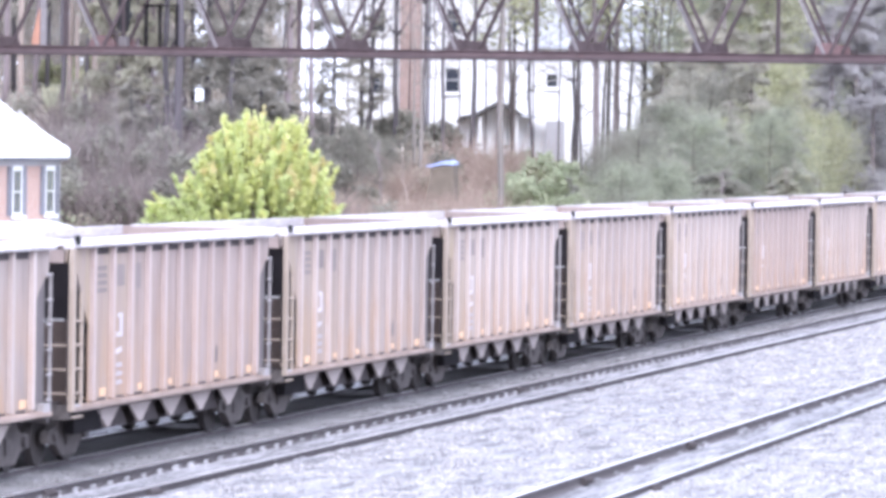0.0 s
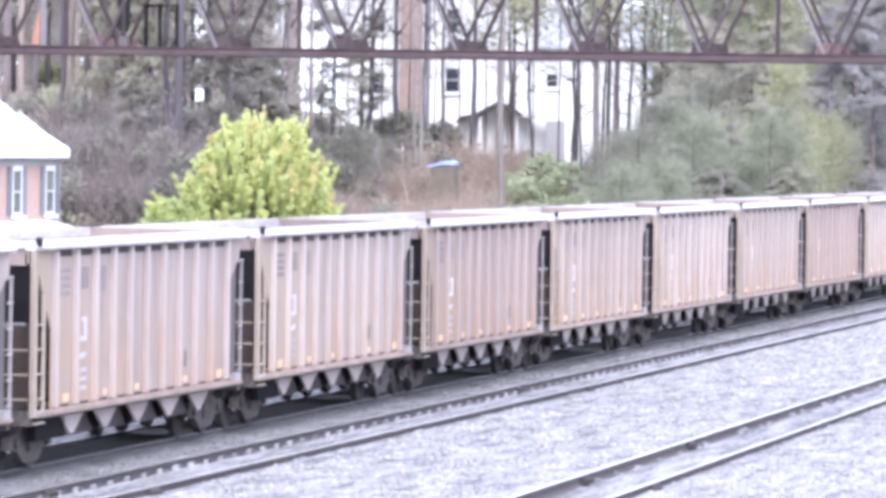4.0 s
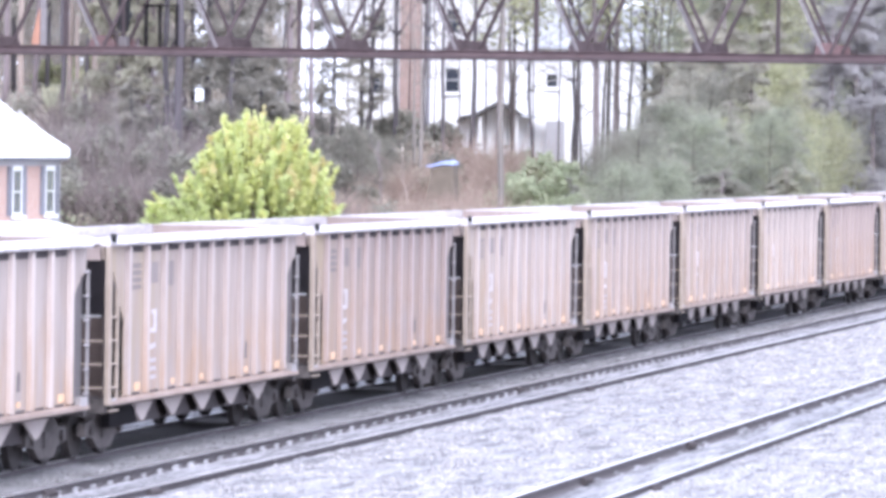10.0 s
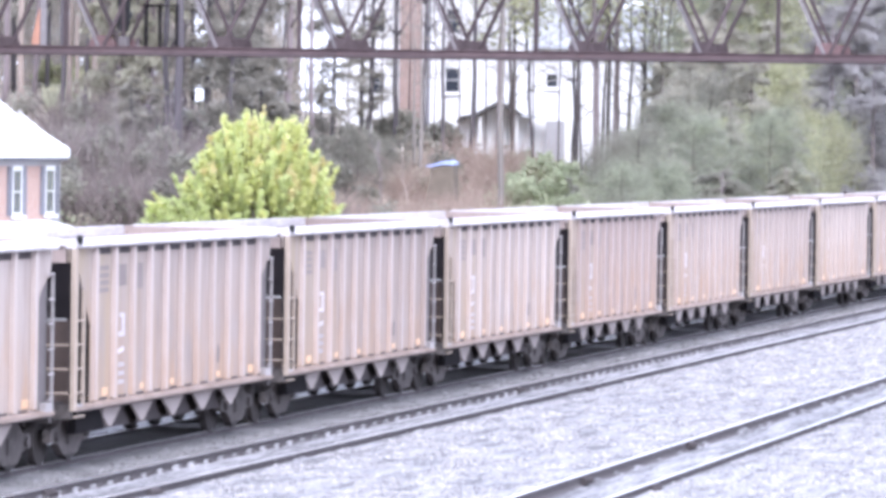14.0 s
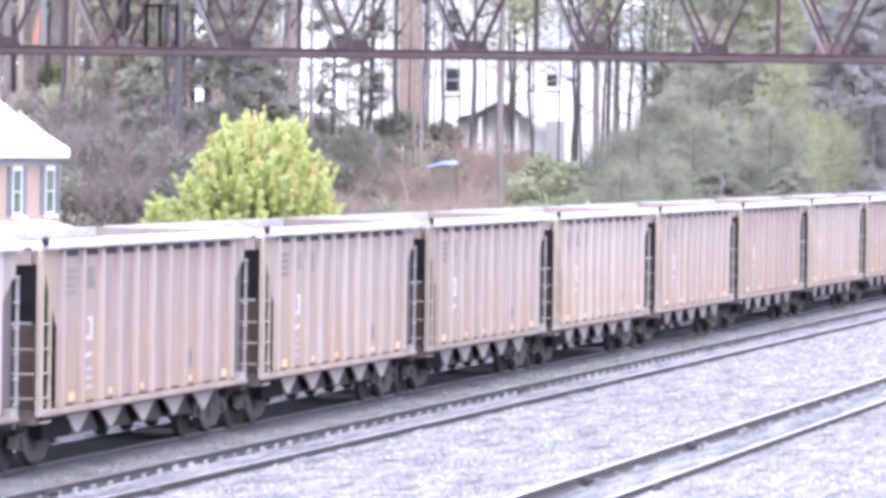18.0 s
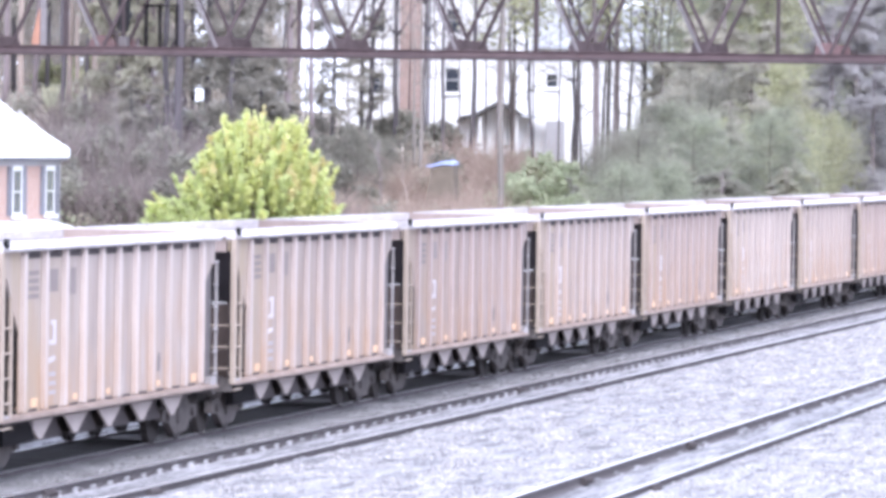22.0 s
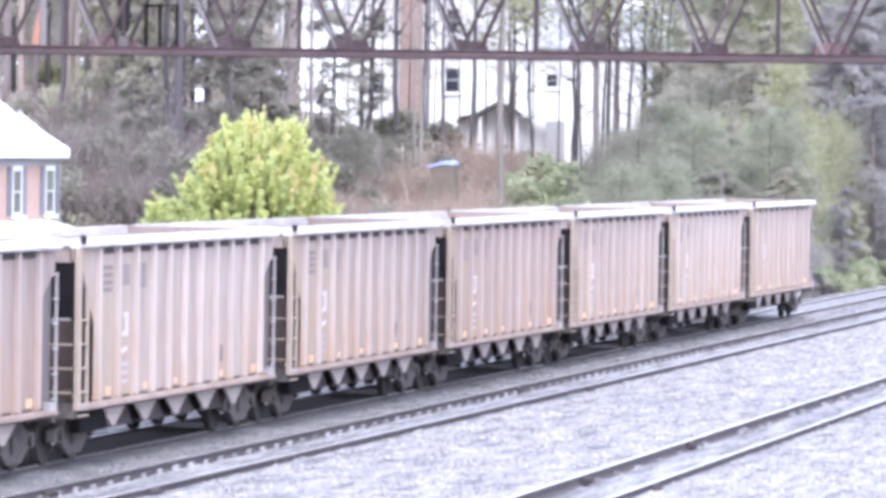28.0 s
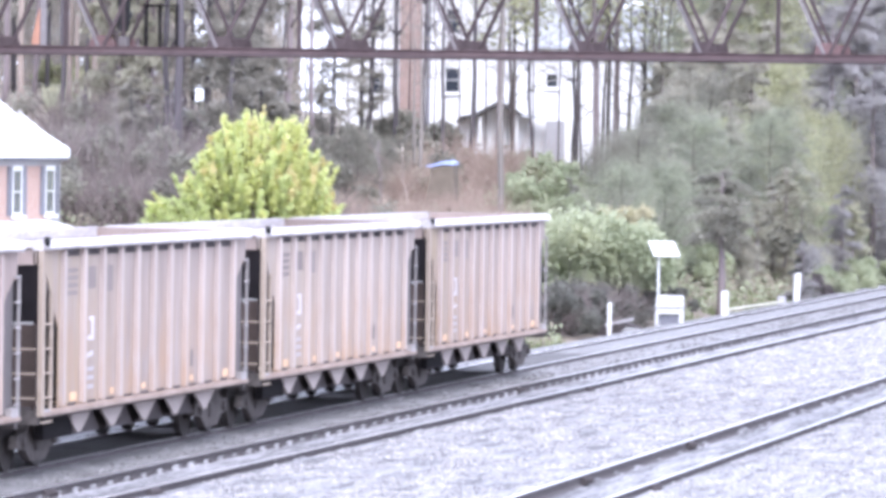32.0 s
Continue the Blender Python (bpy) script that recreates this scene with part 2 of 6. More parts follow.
BARK_SLATE = mat("slate_grey_bark", (0.10, 0.09, 0.098), (0.055, 0.048, 0.054), rough=0.95, scale=1.5, fine=9, stretch=(1, 1, 0.3), bump=0.4, vary=0.25)
BARK_MAUVE = mat("mauve_grey_bark", (0.24, 0.20, 0.205), (0.14, 0.115, 0.12), rough=0.95, scale=1.5, fine=9, stretch=(1, 1, 0.3), bump=0.4, vary=0.2)
LAWN = mat("rough_spring_lawn", (0.42, 0.44, 0.27), (0.29, 0.32, 0.18), rough=0.95, scale=0.5, fine=5, bump=0.4)
BARK_PALE = mat("pale_grey_bark", (0.30, 0.27, 0.25), (0.16, 0.14, 0.13), rough=0.95, scale=1.5, fine=9, stretch=(1, 1, 0.3), bump=0.4, vary=0.2)
# Most leaf and twig colours lie above their natural tone, to carry haze.
LEAF_GOLD = leaf_mat("golden_green_leaf", (0.77, 0.81, 0.45), (0.60, 0.66, 0.335), back=0.62, single=0.6, patch=1.6)
LEAF_YELLOW = leaf_mat("yellow_spring_leaf", (0.82, 0.825, 0.43), (0.63, 0.66, 0.31), back=0.58, single=0.5, patch=1.6)
LEAF_BUFF = leaf_mat("buff_young_leaf", (0.66, 0.61, 0.42), (0.44, 0.42, 0.28), back=0.45, single=0.4)
LEAF_MIST = leaf_mat("grey_mauve_bud", (0.45, 0.415, 0.375), (0.235, 0.215, 0.20), back=0.5, single=0.16)
LEAF_AMBER = leaf_mat("amber_young_leaf", (0.78, 0.70, 0.38), (0.62, 0.55, 0.28), back=0.5)
LEAF_SPRING = leaf_mat("spring_green_leaf", (0.50, 0.52, 0.38), (0.215, 0.23, 0.18), back=0.5, single=0.16)
LEAF_BUSH = leaf_mat("fresh_bush_leaf", (0.58, 0.60, 0.42), (0.35, 0.385, 0.26), back=0.48, single=0.25)
LEAF_DARK = leaf_mat("dull_evergreen_leaf", (0.42, 0.405, 0.335), (0.185, 0.177, 0.152), back=0.48, single=0.16)
LEAF_GREY = leaf_mat("grey_green_bud", (0.52, 0.47, 0.365), (0.27, 0.235, 0.19), back=0.5, single=0.16)
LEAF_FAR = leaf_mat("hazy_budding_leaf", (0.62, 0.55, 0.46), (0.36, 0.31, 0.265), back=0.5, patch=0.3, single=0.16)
LEAF_LIME = leaf_mat("yellow_green_young_leaf", (0.60, 0.595, 0.375), (0.32, 0.325, 0.21), back=0.5, single=0.16)
# Grey, low-contrast leaf: haze over the woods is mixed into the colour.
LEAF_HAZE = leaf_mat("haze_grey_leaf", (0.455, 0.435, 0.43), (0.40, 0.38, 0.375), back=0.55, single=0.06)
LEAF_FIR = leaf_mat("dull_fir_needle", (0.445, 0.42, 0.365), (0.195, 0.18, 0.156), back=0.4, single=0.2, patch=0.8)
LEAF_DULL = leaf_mat("dull_grey_green_leaf", (0.46, 0.45, 0.385), (0.30, 0.292, 0.25), back=0.5, single=0.12, patch=0.8)
LEAF_HAZEL = leaf_mat("pale_olive_young_leaf", (0.62, 0.605, 0.46), (0.40, 0.395, 0.30), back=0.5, single=0.2, patch=0.6)
LEAF_PINE = leaf_mat("soft_grey_green_needle", (0.60, 0.57, 0.475), (0.33, 0.315, 0.265), back=0.45, single=0.2, patch=0.8)
LEAF_OLIVE = leaf_mat("olive_ivy_leaf", (0.51, 0.49, 0.38), (0.29, 0.275, 0.215), back=0.4, single=0.2, patch=0.8)
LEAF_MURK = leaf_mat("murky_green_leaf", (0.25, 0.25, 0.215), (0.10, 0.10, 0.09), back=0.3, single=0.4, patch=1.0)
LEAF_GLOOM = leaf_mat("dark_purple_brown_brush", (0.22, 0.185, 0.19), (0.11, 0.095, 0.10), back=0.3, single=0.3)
TWIG = leaf_mat("brown_twig", (0.38, 0.345, 0.305), (0.18, 0.16, 0.14), back=0.0)
TWIG_MAUVE = leaf_mat("mauve_brown_twig", (0.30, 0.25, 0.24), (0.14, 0.115, 0.11), back=0.0)
TWIG_RED = leaf_mat("russet_twig", (0.53, 0.42, 0.355), (0.27, 0.205, 0.175), back=0.0)
GRASS = leaf_mat("rank_grass", (0.32, 0.36, 0.17), (0.14, 0.16, 0.08))
CREAM = mat("weathered_cream_paint", (0.62, 0.60, 0.50), (0.42, 0.40, 0.34), rough=0.7, fine=8)
WHITE_ROOF = mat("white_metal_roof", (0.82, 0.82, 0.83), (0.74, 0.74, 0.75), rough=0.45, scale=0.6, fine=4, bump=0.02, vary=0.02)
WHITE_WALL = mat("white_siding", (0.80, 0.80, 0.81), (0.68, 0.68, 0.69), rough=0.7, scale=0.5, fine=4, bump=0.03, vary=0.03)
WHITE_BOX = mat("dusty_white_enamel", (0.66, 0.66, 0.67), (0.50, 0.49, 0.49), rough=0.6, scale=2, fine=8, bump=0.03, vary=0.04)
WHITE_PAINT = mat("white_paint", (0.80, 0.80, 0.80), (0.62, 0.61, 0.60), rough=0.6, scale=2, fine=8, bump=0.03, vary=0.04)
GREY_PAINT = mat("grey_paint", (0.42, 0.41, 0.43), (0.30, 0.29, 0.30), rough=0.7, scale=2, fine=8, bump=0.03)
SHUTTER = mat("slate_shutter_paint", (0.20, 0.20, 0.235), (0.14, 0.14, 0.16), rough=0.7, scale=2, fine=8, bump=0.03)
DARK_ROOF = mat("dark_shingle", (0.10, 0.095, 0.095), (0.06, 0.055, 0.055), rough=0.9, fine=10)
GREY_ROOF = mat("pale_slate_roof", (0.42, 0.43, 0.46), (0.32, 0.33, 0.35), rough=0.8, fine=10)
STEEL = mat("galvanised_steel", (0.55, 0.55, 0.56), (0.40, 0.40, 0.41), rough=0.45, metal=0.6, fine=12, bump=0.03)
TARP = mat("blue_tarpaulin", (0.34, 0.42, 0.78), (0.50, 0.56, 0.82), rough=0.5, scale=3, fine=8, bump=0.1)
BRICK = brick_mat("orange_red_brick", (0.47, 0.30, 0.245), (0.39, 0.24, 0.19), (0.47, 0.41, 0.38))
BRICK_OLD = brick_mat("old_red_brick", (0.37, 0.255, 0.225), (0.25, 0.17, 0.15), (0.40, 0.345, 0.325))
GLASS = glass_mat("window_glass", (0.03, 0.035, 0.05))
# Greyer panes: the sky's reflection is put into the base colour.
SKY_PANE = glass_mat("sky_toned_window_glass", (0.16, 0.16, 0.185))
PANEL = glass_mat("solar_cell_glass", (0.02, 0.025, 0.06))


# ---- mesh helpers
class Shape:
    """Vertices and faces gathered piece by piece."""

    def __init__(self):
        self.v, self.f = [], []

    def box(self, x0, x1, y0, y1, z0, z1):
        k = len(self.v)
        self.v += [(x0, y0, z0), (x1, y0, z0), (x1, y1, z0), (x0, y1, z0),
                   (x0, y0, z1), (x1, y0, z1), (x1, y1, z1), (x0, y1, z1)]
        self.f += [(k, k + 3, k + 2, k + 1), (k + 4, k + 5, k + 6, k + 7), (k, k + 1, k + 5, k + 4),
                   (k + 1, k + 2, k + 6, k + 5), (k + 2, k + 3, k + 7, k + 6), (k + 3, k, k + 4, k + 7)]
        return self

    def beam(self, p, q, w, h):
        """A square-edged bar from p to q."""
        p, q = Vector(p), Vector(q)
        d = (q - p).normalized()
        side = d.cross(Vector((0, 0, 1)))
        side = side.normalized() if side.length > 1e-3 else Vector((1, 0, 0))
        up = side.cross(d)
        k = len(self.v)
        for e in (p, q):
            for a, b in ((-1, -1), (1, -1), (1, 1), (-1, 1)):
                self.v.append(tuple(e + side * (a * w / 2) + up * (b * h / 2)))
        self.f += [(k, k + 1, k + 2, k + 3), (k + 7, k + 6, k + 5, k + 4)]
        for i in range(4):
            j = (i + 1) % 4
            self.f.append((k + i, k + 4 + i, k + 4 + j, k + j))
        return self

    def rod(self, p, q, r0, r1=None, seg=8, cap=True):
        """A round bar or cone from p to q."""
        r1 = r0 if r1 is None else r1
        p, q = Vector(p), Vector(q)
        d = (q - p).normalized()
        a = d.orthogonal().normalized()
        b = d.cross(a)
        k = len(self.v)
        for e, r in ((p, r0), (q, r1)):
            for i in range(seg):
                t = 2 * math.pi * i / seg
                self.v.append(tuple(e + a * (r * math.cos(t)) + b * (r * math.sin(t))))
        for i in range(seg):
            j = (i + 1) % seg
            self.f.append((k + i, k + j, k + seg + j, k + seg + i))
        if cap:
            self.f += [tuple(range(k + seg - 1, k - 1, -1)), tuple(range(k + seg, k + 2 * seg))]
        return self

    def tube(self, points, radii, seg=9):
        """One unbroken round bar through the points."""
        k = len(self.v)
        for i, p in enumerate(points):
            d = (points[min(i + 1, len(points) - 1)] - points[max(i - 1, 0)]).normalized()
            a = d.cross(Vector((0.2, 1, 0))).normalized()
            b = d.cross(a)
            for j in range(seg):
                t = 2 * math.pi * j / seg
                self.v.append(tuple(p + a * (radii[i] * math.cos(t)) + b * (radii[i] * math.sin(t))))
        for i in range(len(points) - 1):
            for j in range(seg):
                m = (j + 1) % seg
                self.f.append((k + i * seg + j, k + i * seg + m, k + (i + 1) * seg + m, k + (i + 1) * seg + j))
        self.f += [tuple(range(k + seg - 1, k - 1, -1)), tuple(range(len(self.v) - seg, len(self.v)))]
        return self

    def prism(self, outline, x0, x1, axis="x"):
        """An outline of (y, z) points swept from x0 to x1 (or of (x, z) along y)."""
        k, n = len(self.v), len(outline)
        for x in (x0, x1):
            for a, z in outline:
                self.v.append((x, a, z) if axis == "x" else (a, x, z))
        self.f += [tuple(range(k + n - 1, k - 1, -1)), tuple(range(k + n, k + 2 * n))]
        for i in range(n):
            j = (i + 1) % n
            self.f.append((k + i, k + j, k + n + j, k + n + i))
        return self

    def mesh(self, name, material, smooth=False):
        me = bpy.data.meshes.new(name)
        me.from_pydata(self.v, [], self.f)
        bm = bmesh.new()
        bm.from_mesh(me)
        bmesh.ops.recalc_face_normals(bm, faces=bm.faces)
        bm.to_mesh(me)
        bm.free()
        if smooth:
            me.polygons.foreach_set("use_smooth", [True] * len(me.polygons))
        me.materials.append(material)
        return me


def part(name, shape, material, parent, label="", at=(0, 0, 0), smooth=False):
    """One mesh object under a thing or a part. shape: a Shape, or a mesh to share."""
    me = shape if isinstance(shape, bpy.types.Mesh) else shape.mesh(name, material, smooth)
    ob = new(name, me)
    ob.parent = parent
    ob.location = at
    return tagged(ob, label) if label else ob


def thing(name, label, category, group="", kind="", at=(0, 0, 0), turn=0.0):
    ob = new(name)
    ob.empty_display_size = 0.2
    ob.location, ob.rotation_euler = at, (0, 0, radians(turn))
    return tagged(ob, label, category, group, kind)


def solid(name, shape, material, label="", category="", group="", kind="", smooth=False):
    ob = new(name, shape.mesh(name, material, smooth))
    return tagged(ob, label, category, group, kind)


def spot(bearing, far):
    """The place at a bearing (degrees left of the tracks' line) and a distance from the viewpoint."""
    return -far * math.sin(radians(bearing)), far * math.cos(radians(bearing))


def noise_keep(p, cut, freq):
    """Which points to keep so that gaps of some size are left in a scatter of points."""
    return np.array([noise.noise((a * freq, b * freq, c * freq)) > cut - 0.60 for a, b, c in p])


# ---- the ground
T1, T2, T3 = -25.55, -22.35, -15.07      # the tracks' centre lines
GAUGE = 1.46


def hill(x, y):
    """Height of the ground: a flat bed under the tracks, a bank, then a wooded slope."""
    u = -x
    if u < 28.2:
        z = -0.55
    elif u < 31:
        z = -0.55 + 0.05 * (u - 28.2)
    elif u < 46:
        z = -0.41 + 0.125 * (u - 31)
    elif u < 66:
        z = 1.465 + 0.24 * (u - 46)
    else:
        z = 6.27 + 0.03 * (u - 66)
    if u > 29:
        s = min(1.0, max(0.0, (10.1 - math.degrees(math.atan2(u, max(y, 1.0)))) / 1.6)) if y > 120 else 0.0
        z += s * min(3.2, 0.32 * (u - 29))
        far = math.hypot(x, y)
        if far > 232 and y > 120:
            turn = math.degrees(math.atan2(u, y))
            z += min(1.5, min(0.9, 0.11 * (far - 232)) + 0.025 * max(0.0, far - 240)) * min(1.0, max(0.0, (turn - 14.45) / 0.3))
        z += 0.35 * min(1, (u - 29) / 6) * noise.noise((x * 0.13, y * 0.13, 0))
    return min(z, 12.0)


def build_ground():
    xs = sorted({*np.arange(-120, -24, 1.5), -28.2, -29.0, *np.arange(-24, 60, 12), -3000, -1500, -700, -350, -200,
                 -150, 120, 300, 900, 3000})
    ys = sorted({*np.arange(60, 420, 3.0), *np.arange(420, 620, 20), -2500, -900, -300, -100, -20, 30, 800, 1500, 3500})
    s = Shape()
    for y in ys:
        for x in xs:
            s.v.append((x, y, hill(x, y)))
    n = len(xs)
    s.f = [(j * n + i, j * n + i + 1, (j + 1) * n + i + 1, (j + 1) * n + i)
           for j in range(len(ys) - 1) for i in range(n - 1)]
    solid("ground", s, SOIL, "brown leaf-littered soil rising to a wooded slope", "ground", kind="structure", smooth=True)


def build_ballast():
    bed = Shape()
    bed.prism([(-23.5, -0.54), (-23.4, -0.13), (T2 - 0.76, -0.13), (T2 - 0.70, -0.165), (T2 + 0.66, -0.165), (T2 + 0.70, -0.125), (T3 - 0.76, -0.125),
               (T3 - 0.70, -0.185), (T3 + 0.66, -0.185), (T3 + 0.70, -0.12), (-12.5, -0.13), (-3.0, -0.22), (1.5, -0.54)], -40, 620, "y")
    solid("ballast_bed", bed, BALLAST, "pale grey crushed-stone ballast bed between the tracks", "ballast", kind="structure")
    # Near lengths get the shade-darkened ballast; past y = 146 it stays grey.
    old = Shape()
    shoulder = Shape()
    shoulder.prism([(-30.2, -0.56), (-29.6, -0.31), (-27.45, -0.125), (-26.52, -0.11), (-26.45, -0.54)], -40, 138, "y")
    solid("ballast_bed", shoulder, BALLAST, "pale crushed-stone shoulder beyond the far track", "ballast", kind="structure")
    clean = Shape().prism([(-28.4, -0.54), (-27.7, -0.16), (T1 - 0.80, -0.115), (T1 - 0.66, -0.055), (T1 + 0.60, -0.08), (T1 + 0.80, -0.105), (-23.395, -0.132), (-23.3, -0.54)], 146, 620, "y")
    solid("ballast_bed", clean, GREY_BED, "grey ballast at the far track's far end, without painted shade", "ballast", kind="structure")
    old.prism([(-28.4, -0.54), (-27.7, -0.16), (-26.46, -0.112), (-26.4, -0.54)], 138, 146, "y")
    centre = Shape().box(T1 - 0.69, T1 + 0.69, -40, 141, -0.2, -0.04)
    solid("ballast_bed", centre, SHADED_CRIB, "ballast between the far rails, darkened for the train's shade", "ballast", kind="structure")
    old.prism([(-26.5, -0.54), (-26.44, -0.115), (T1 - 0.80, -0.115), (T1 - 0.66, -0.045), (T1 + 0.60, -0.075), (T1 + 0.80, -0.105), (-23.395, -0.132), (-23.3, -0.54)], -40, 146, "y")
    solid("ballast_bed", old, SHADED_BED, "far-track ballast, darkened for the train's shade", "ballast", kind="structure")
    # loose stones lying on the beds
    rng = np.random.default_rng(5)
    for n, x0, x1, y1, stone, label in ((230000, -23.4, -9.0, 190, STONE, "loose pale grey ballast stones on the track bed"),
                                        (26000, -27.0, -23.4, 150, STONE_DARK, "loose darker ballast stones along the far track")):
        x = rng.uniform(x0, x1, n)
        y = 62 + y1 * rng.random(n) ** 1.5
        near = (np.abs(x - T2) < 0.8) | (np.abs(x - T3) < 0.75)
        near |= ~noise_keep(np.stack([x, y, y * 0], 1), 0.52, 0.9)
        x, y = x[~near], y[~near]
        n = len(x)
        size = (0.018 + 0.034 * rng.random(n) ** 1.8) * (1 + 0.004 * (y - 60))
        base = np.array([(1, 0, 0), (-0.5, 0.87, 0), (-0.5, -0.87, 0), (0.1, 0.1, 1.0)])
        ang = rng.uniform(0, 6.28, n)
        c, sn = np.cos(ang), np.sin(ang)
        q = base[None] * rng.uniform(0.7, 1.3, (n, 4, 1)) * size[:, None, None]
        vx = q[:, :, 0] * c[:, None] - q[:, :, 1] * sn[:, None] + x[:, None]
        vy = q[:, :, 0] * sn[:, None] + q[:, :, 1] * c[:, None] + y[:, None]
        floor_z = np.where(x < -12.5, -0.125 if x1 < -20 else -0.135, -0.135 - 0.0095 * (x + 12.5))
        vz = q[:, :, 2] + floor_z[:, None]
        verts = np.stack([vx, vy, vz], 2).reshape(-1, 3)
        f = np.arange(n)[:, None, None] * 4 + np.array([(0, 1, 3), (1, 2, 3), (2, 0, 3)])[None]
        me = bpy.data.meshes.new("loose_stones")
        me.from_pydata(verts.tolist(), [], f.reshape(-1, 3).tolist())
        me.materials.append(stone)
        tagged(new("loose_stones", me), label, "ballast stones", kind="stuff")


RAIL_FORM = [(-0.07, -0.18), (0.07, -0.18), (0.07, -0.165), (0.012, -0.145), (0.012, -0.045), (0.036, -0.035), (0.036, -0.004),
             (-0.036, -0.004), (-0.036, -0.035), (-0.012, -0.045), (-0.012, -0.145), (-0.07, -0.165)]


def build_tracks():
    anchor = Shape().box(0.10, 0.16, -0.12, 0.12, -0.24, -0.095).mesh("rail_anchor", RAIL)
    for x, label in ((T1, "freight track under the coal train, its bed darkened for shade"), (T2, "middle track with brown rails on grey ballast"),
                     (T3, "near track with brown rails bedded in pale ballast")):
        track = thing("railway_track", label, "track", "main line tracks", "structure", at=(x, 0, 0))
        for s in (-1, 1):
            rail = part("rail", Shape().prism([(s * GAUGE / 2 + a, z) for a, z in RAIL_FORM], -40, 620, "y"), RAIL, track)
            part("running_surface", Shape().box(s * GAUGE / 2 - 0.036, s * GAUGE / 2 + 0.036, -40, 620, -0.004, 0.002), RAIL_TOP, rail,
                 "polished rail head")
        rest = Shape()
        first = 66.0
        for i in range(560):
            y = 40 + i * 0.53
            if x == T2 and i % 2 and first <= y < first + 265 * 0.53:
                rest.box(-1.3, 1.3, y - 0.115, y + 0.115, -0.36, -0.195)
                part("rail_anchor", anchor, RAIL, track, at=(-GAUGE / 2, y, 0))
            else:
                rest.box(-1.3, 1.3, y - 0.115, y + 0.115, -0.36, -0.195)
        tagged(part("ties", rest, TIE, track), kind="stuff")
        # bolted joint bars on the rails' webs
        for side, y in {T1: (), T2: ((1, 82.2), (-1, 81.3), (1, 121.4), (-1, 120.4)), T3: ((-1, 88.4), (1, 86.6), (-1, 99.6))}[x]:
            bar = part("joint_bar", Shape().prism([(a + side * GAUGE / 2, b) for a, b in ((0.012, -0.16), (0.14, -0.15), (0.10, -0.09), (0.07, -0.03), (0.012, -0.02))],
                                                  y - 0.27, y + 0.27, "y"), CAR_DARK, track, "dark bolted joint bar")
            for k in range(4):
                part("bolt", Shape().rod((side * GAUGE / 2 + 0.05, y - 0.2 + 0.13 * k, -0.085), (side * GAUGE / 2 + 0.15, y - 0.2 + 0.13 * k, -0.085), 0.03, 0.03, 6), CAR_DARK, bar)


def build_heaps():
    """Stones heaped unevenly against the rails; on the middle track they lie in the cribs between the anchors."""
    rng = random.Random(31)
    s = Shape()
    for x, step in ((T2 - GAUGE / 2, 1.06), (T2 + GAUGE / 2, 0.0), (T3 - GAUGE / 2, 0.0), (T3 + GAUGE / 2, 0.0)):
        y = 62.0
        while y < 235:
            if step:
                k = round((y - 40) / 0.53)
                y = 40 + 0.53 * (k + 1 + k % 2)
                half, high, wide = rng.uniform(0.2, 0.29), rng.uniform(-0.12, -0.09), 0.30
            else:
                half, high, wide = rng.uniform(0.08, 0.8), -0.165 + 0.075 * rng.random() ** 2, rng.uniform(0.12, 0.3)
                y += half + rng.uniform(0.0, 1.3)
            a, b = x + 0.014, x + 0.014 + wide
            m = len(s.v)
            s.v += [(a, y - half, -0.21), (b, y - half * 0.7, -0.21), (b, y + half * 0.7, -0.21), (a, y + half, -0.21),
                    (a, y - half * 0.6, high), (a + wide * 0.45, y - half * 0.3, high - 0.02), (a + wide * 0.4, y + half * 0.4, high - 0.03), (a, y + half * 0.5, high + 0.01)]
            s.f += [(m, m + 1, m + 5, m + 4), (m + 1, m + 2, m + 6, m + 5), (m + 2, m + 3, m + 7, m + 6), (m + 4, m + 5, m + 6, m + 7)]
            y += half if not step else 0.53
    tagged(new("heaped_stones", s.mesh("heaped_stones", BALLAST)), "pale ballast stones heaped against the rails", "ballast stones", kind="stuff")


build_ground()
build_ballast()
build_heaps()
build_tracks()

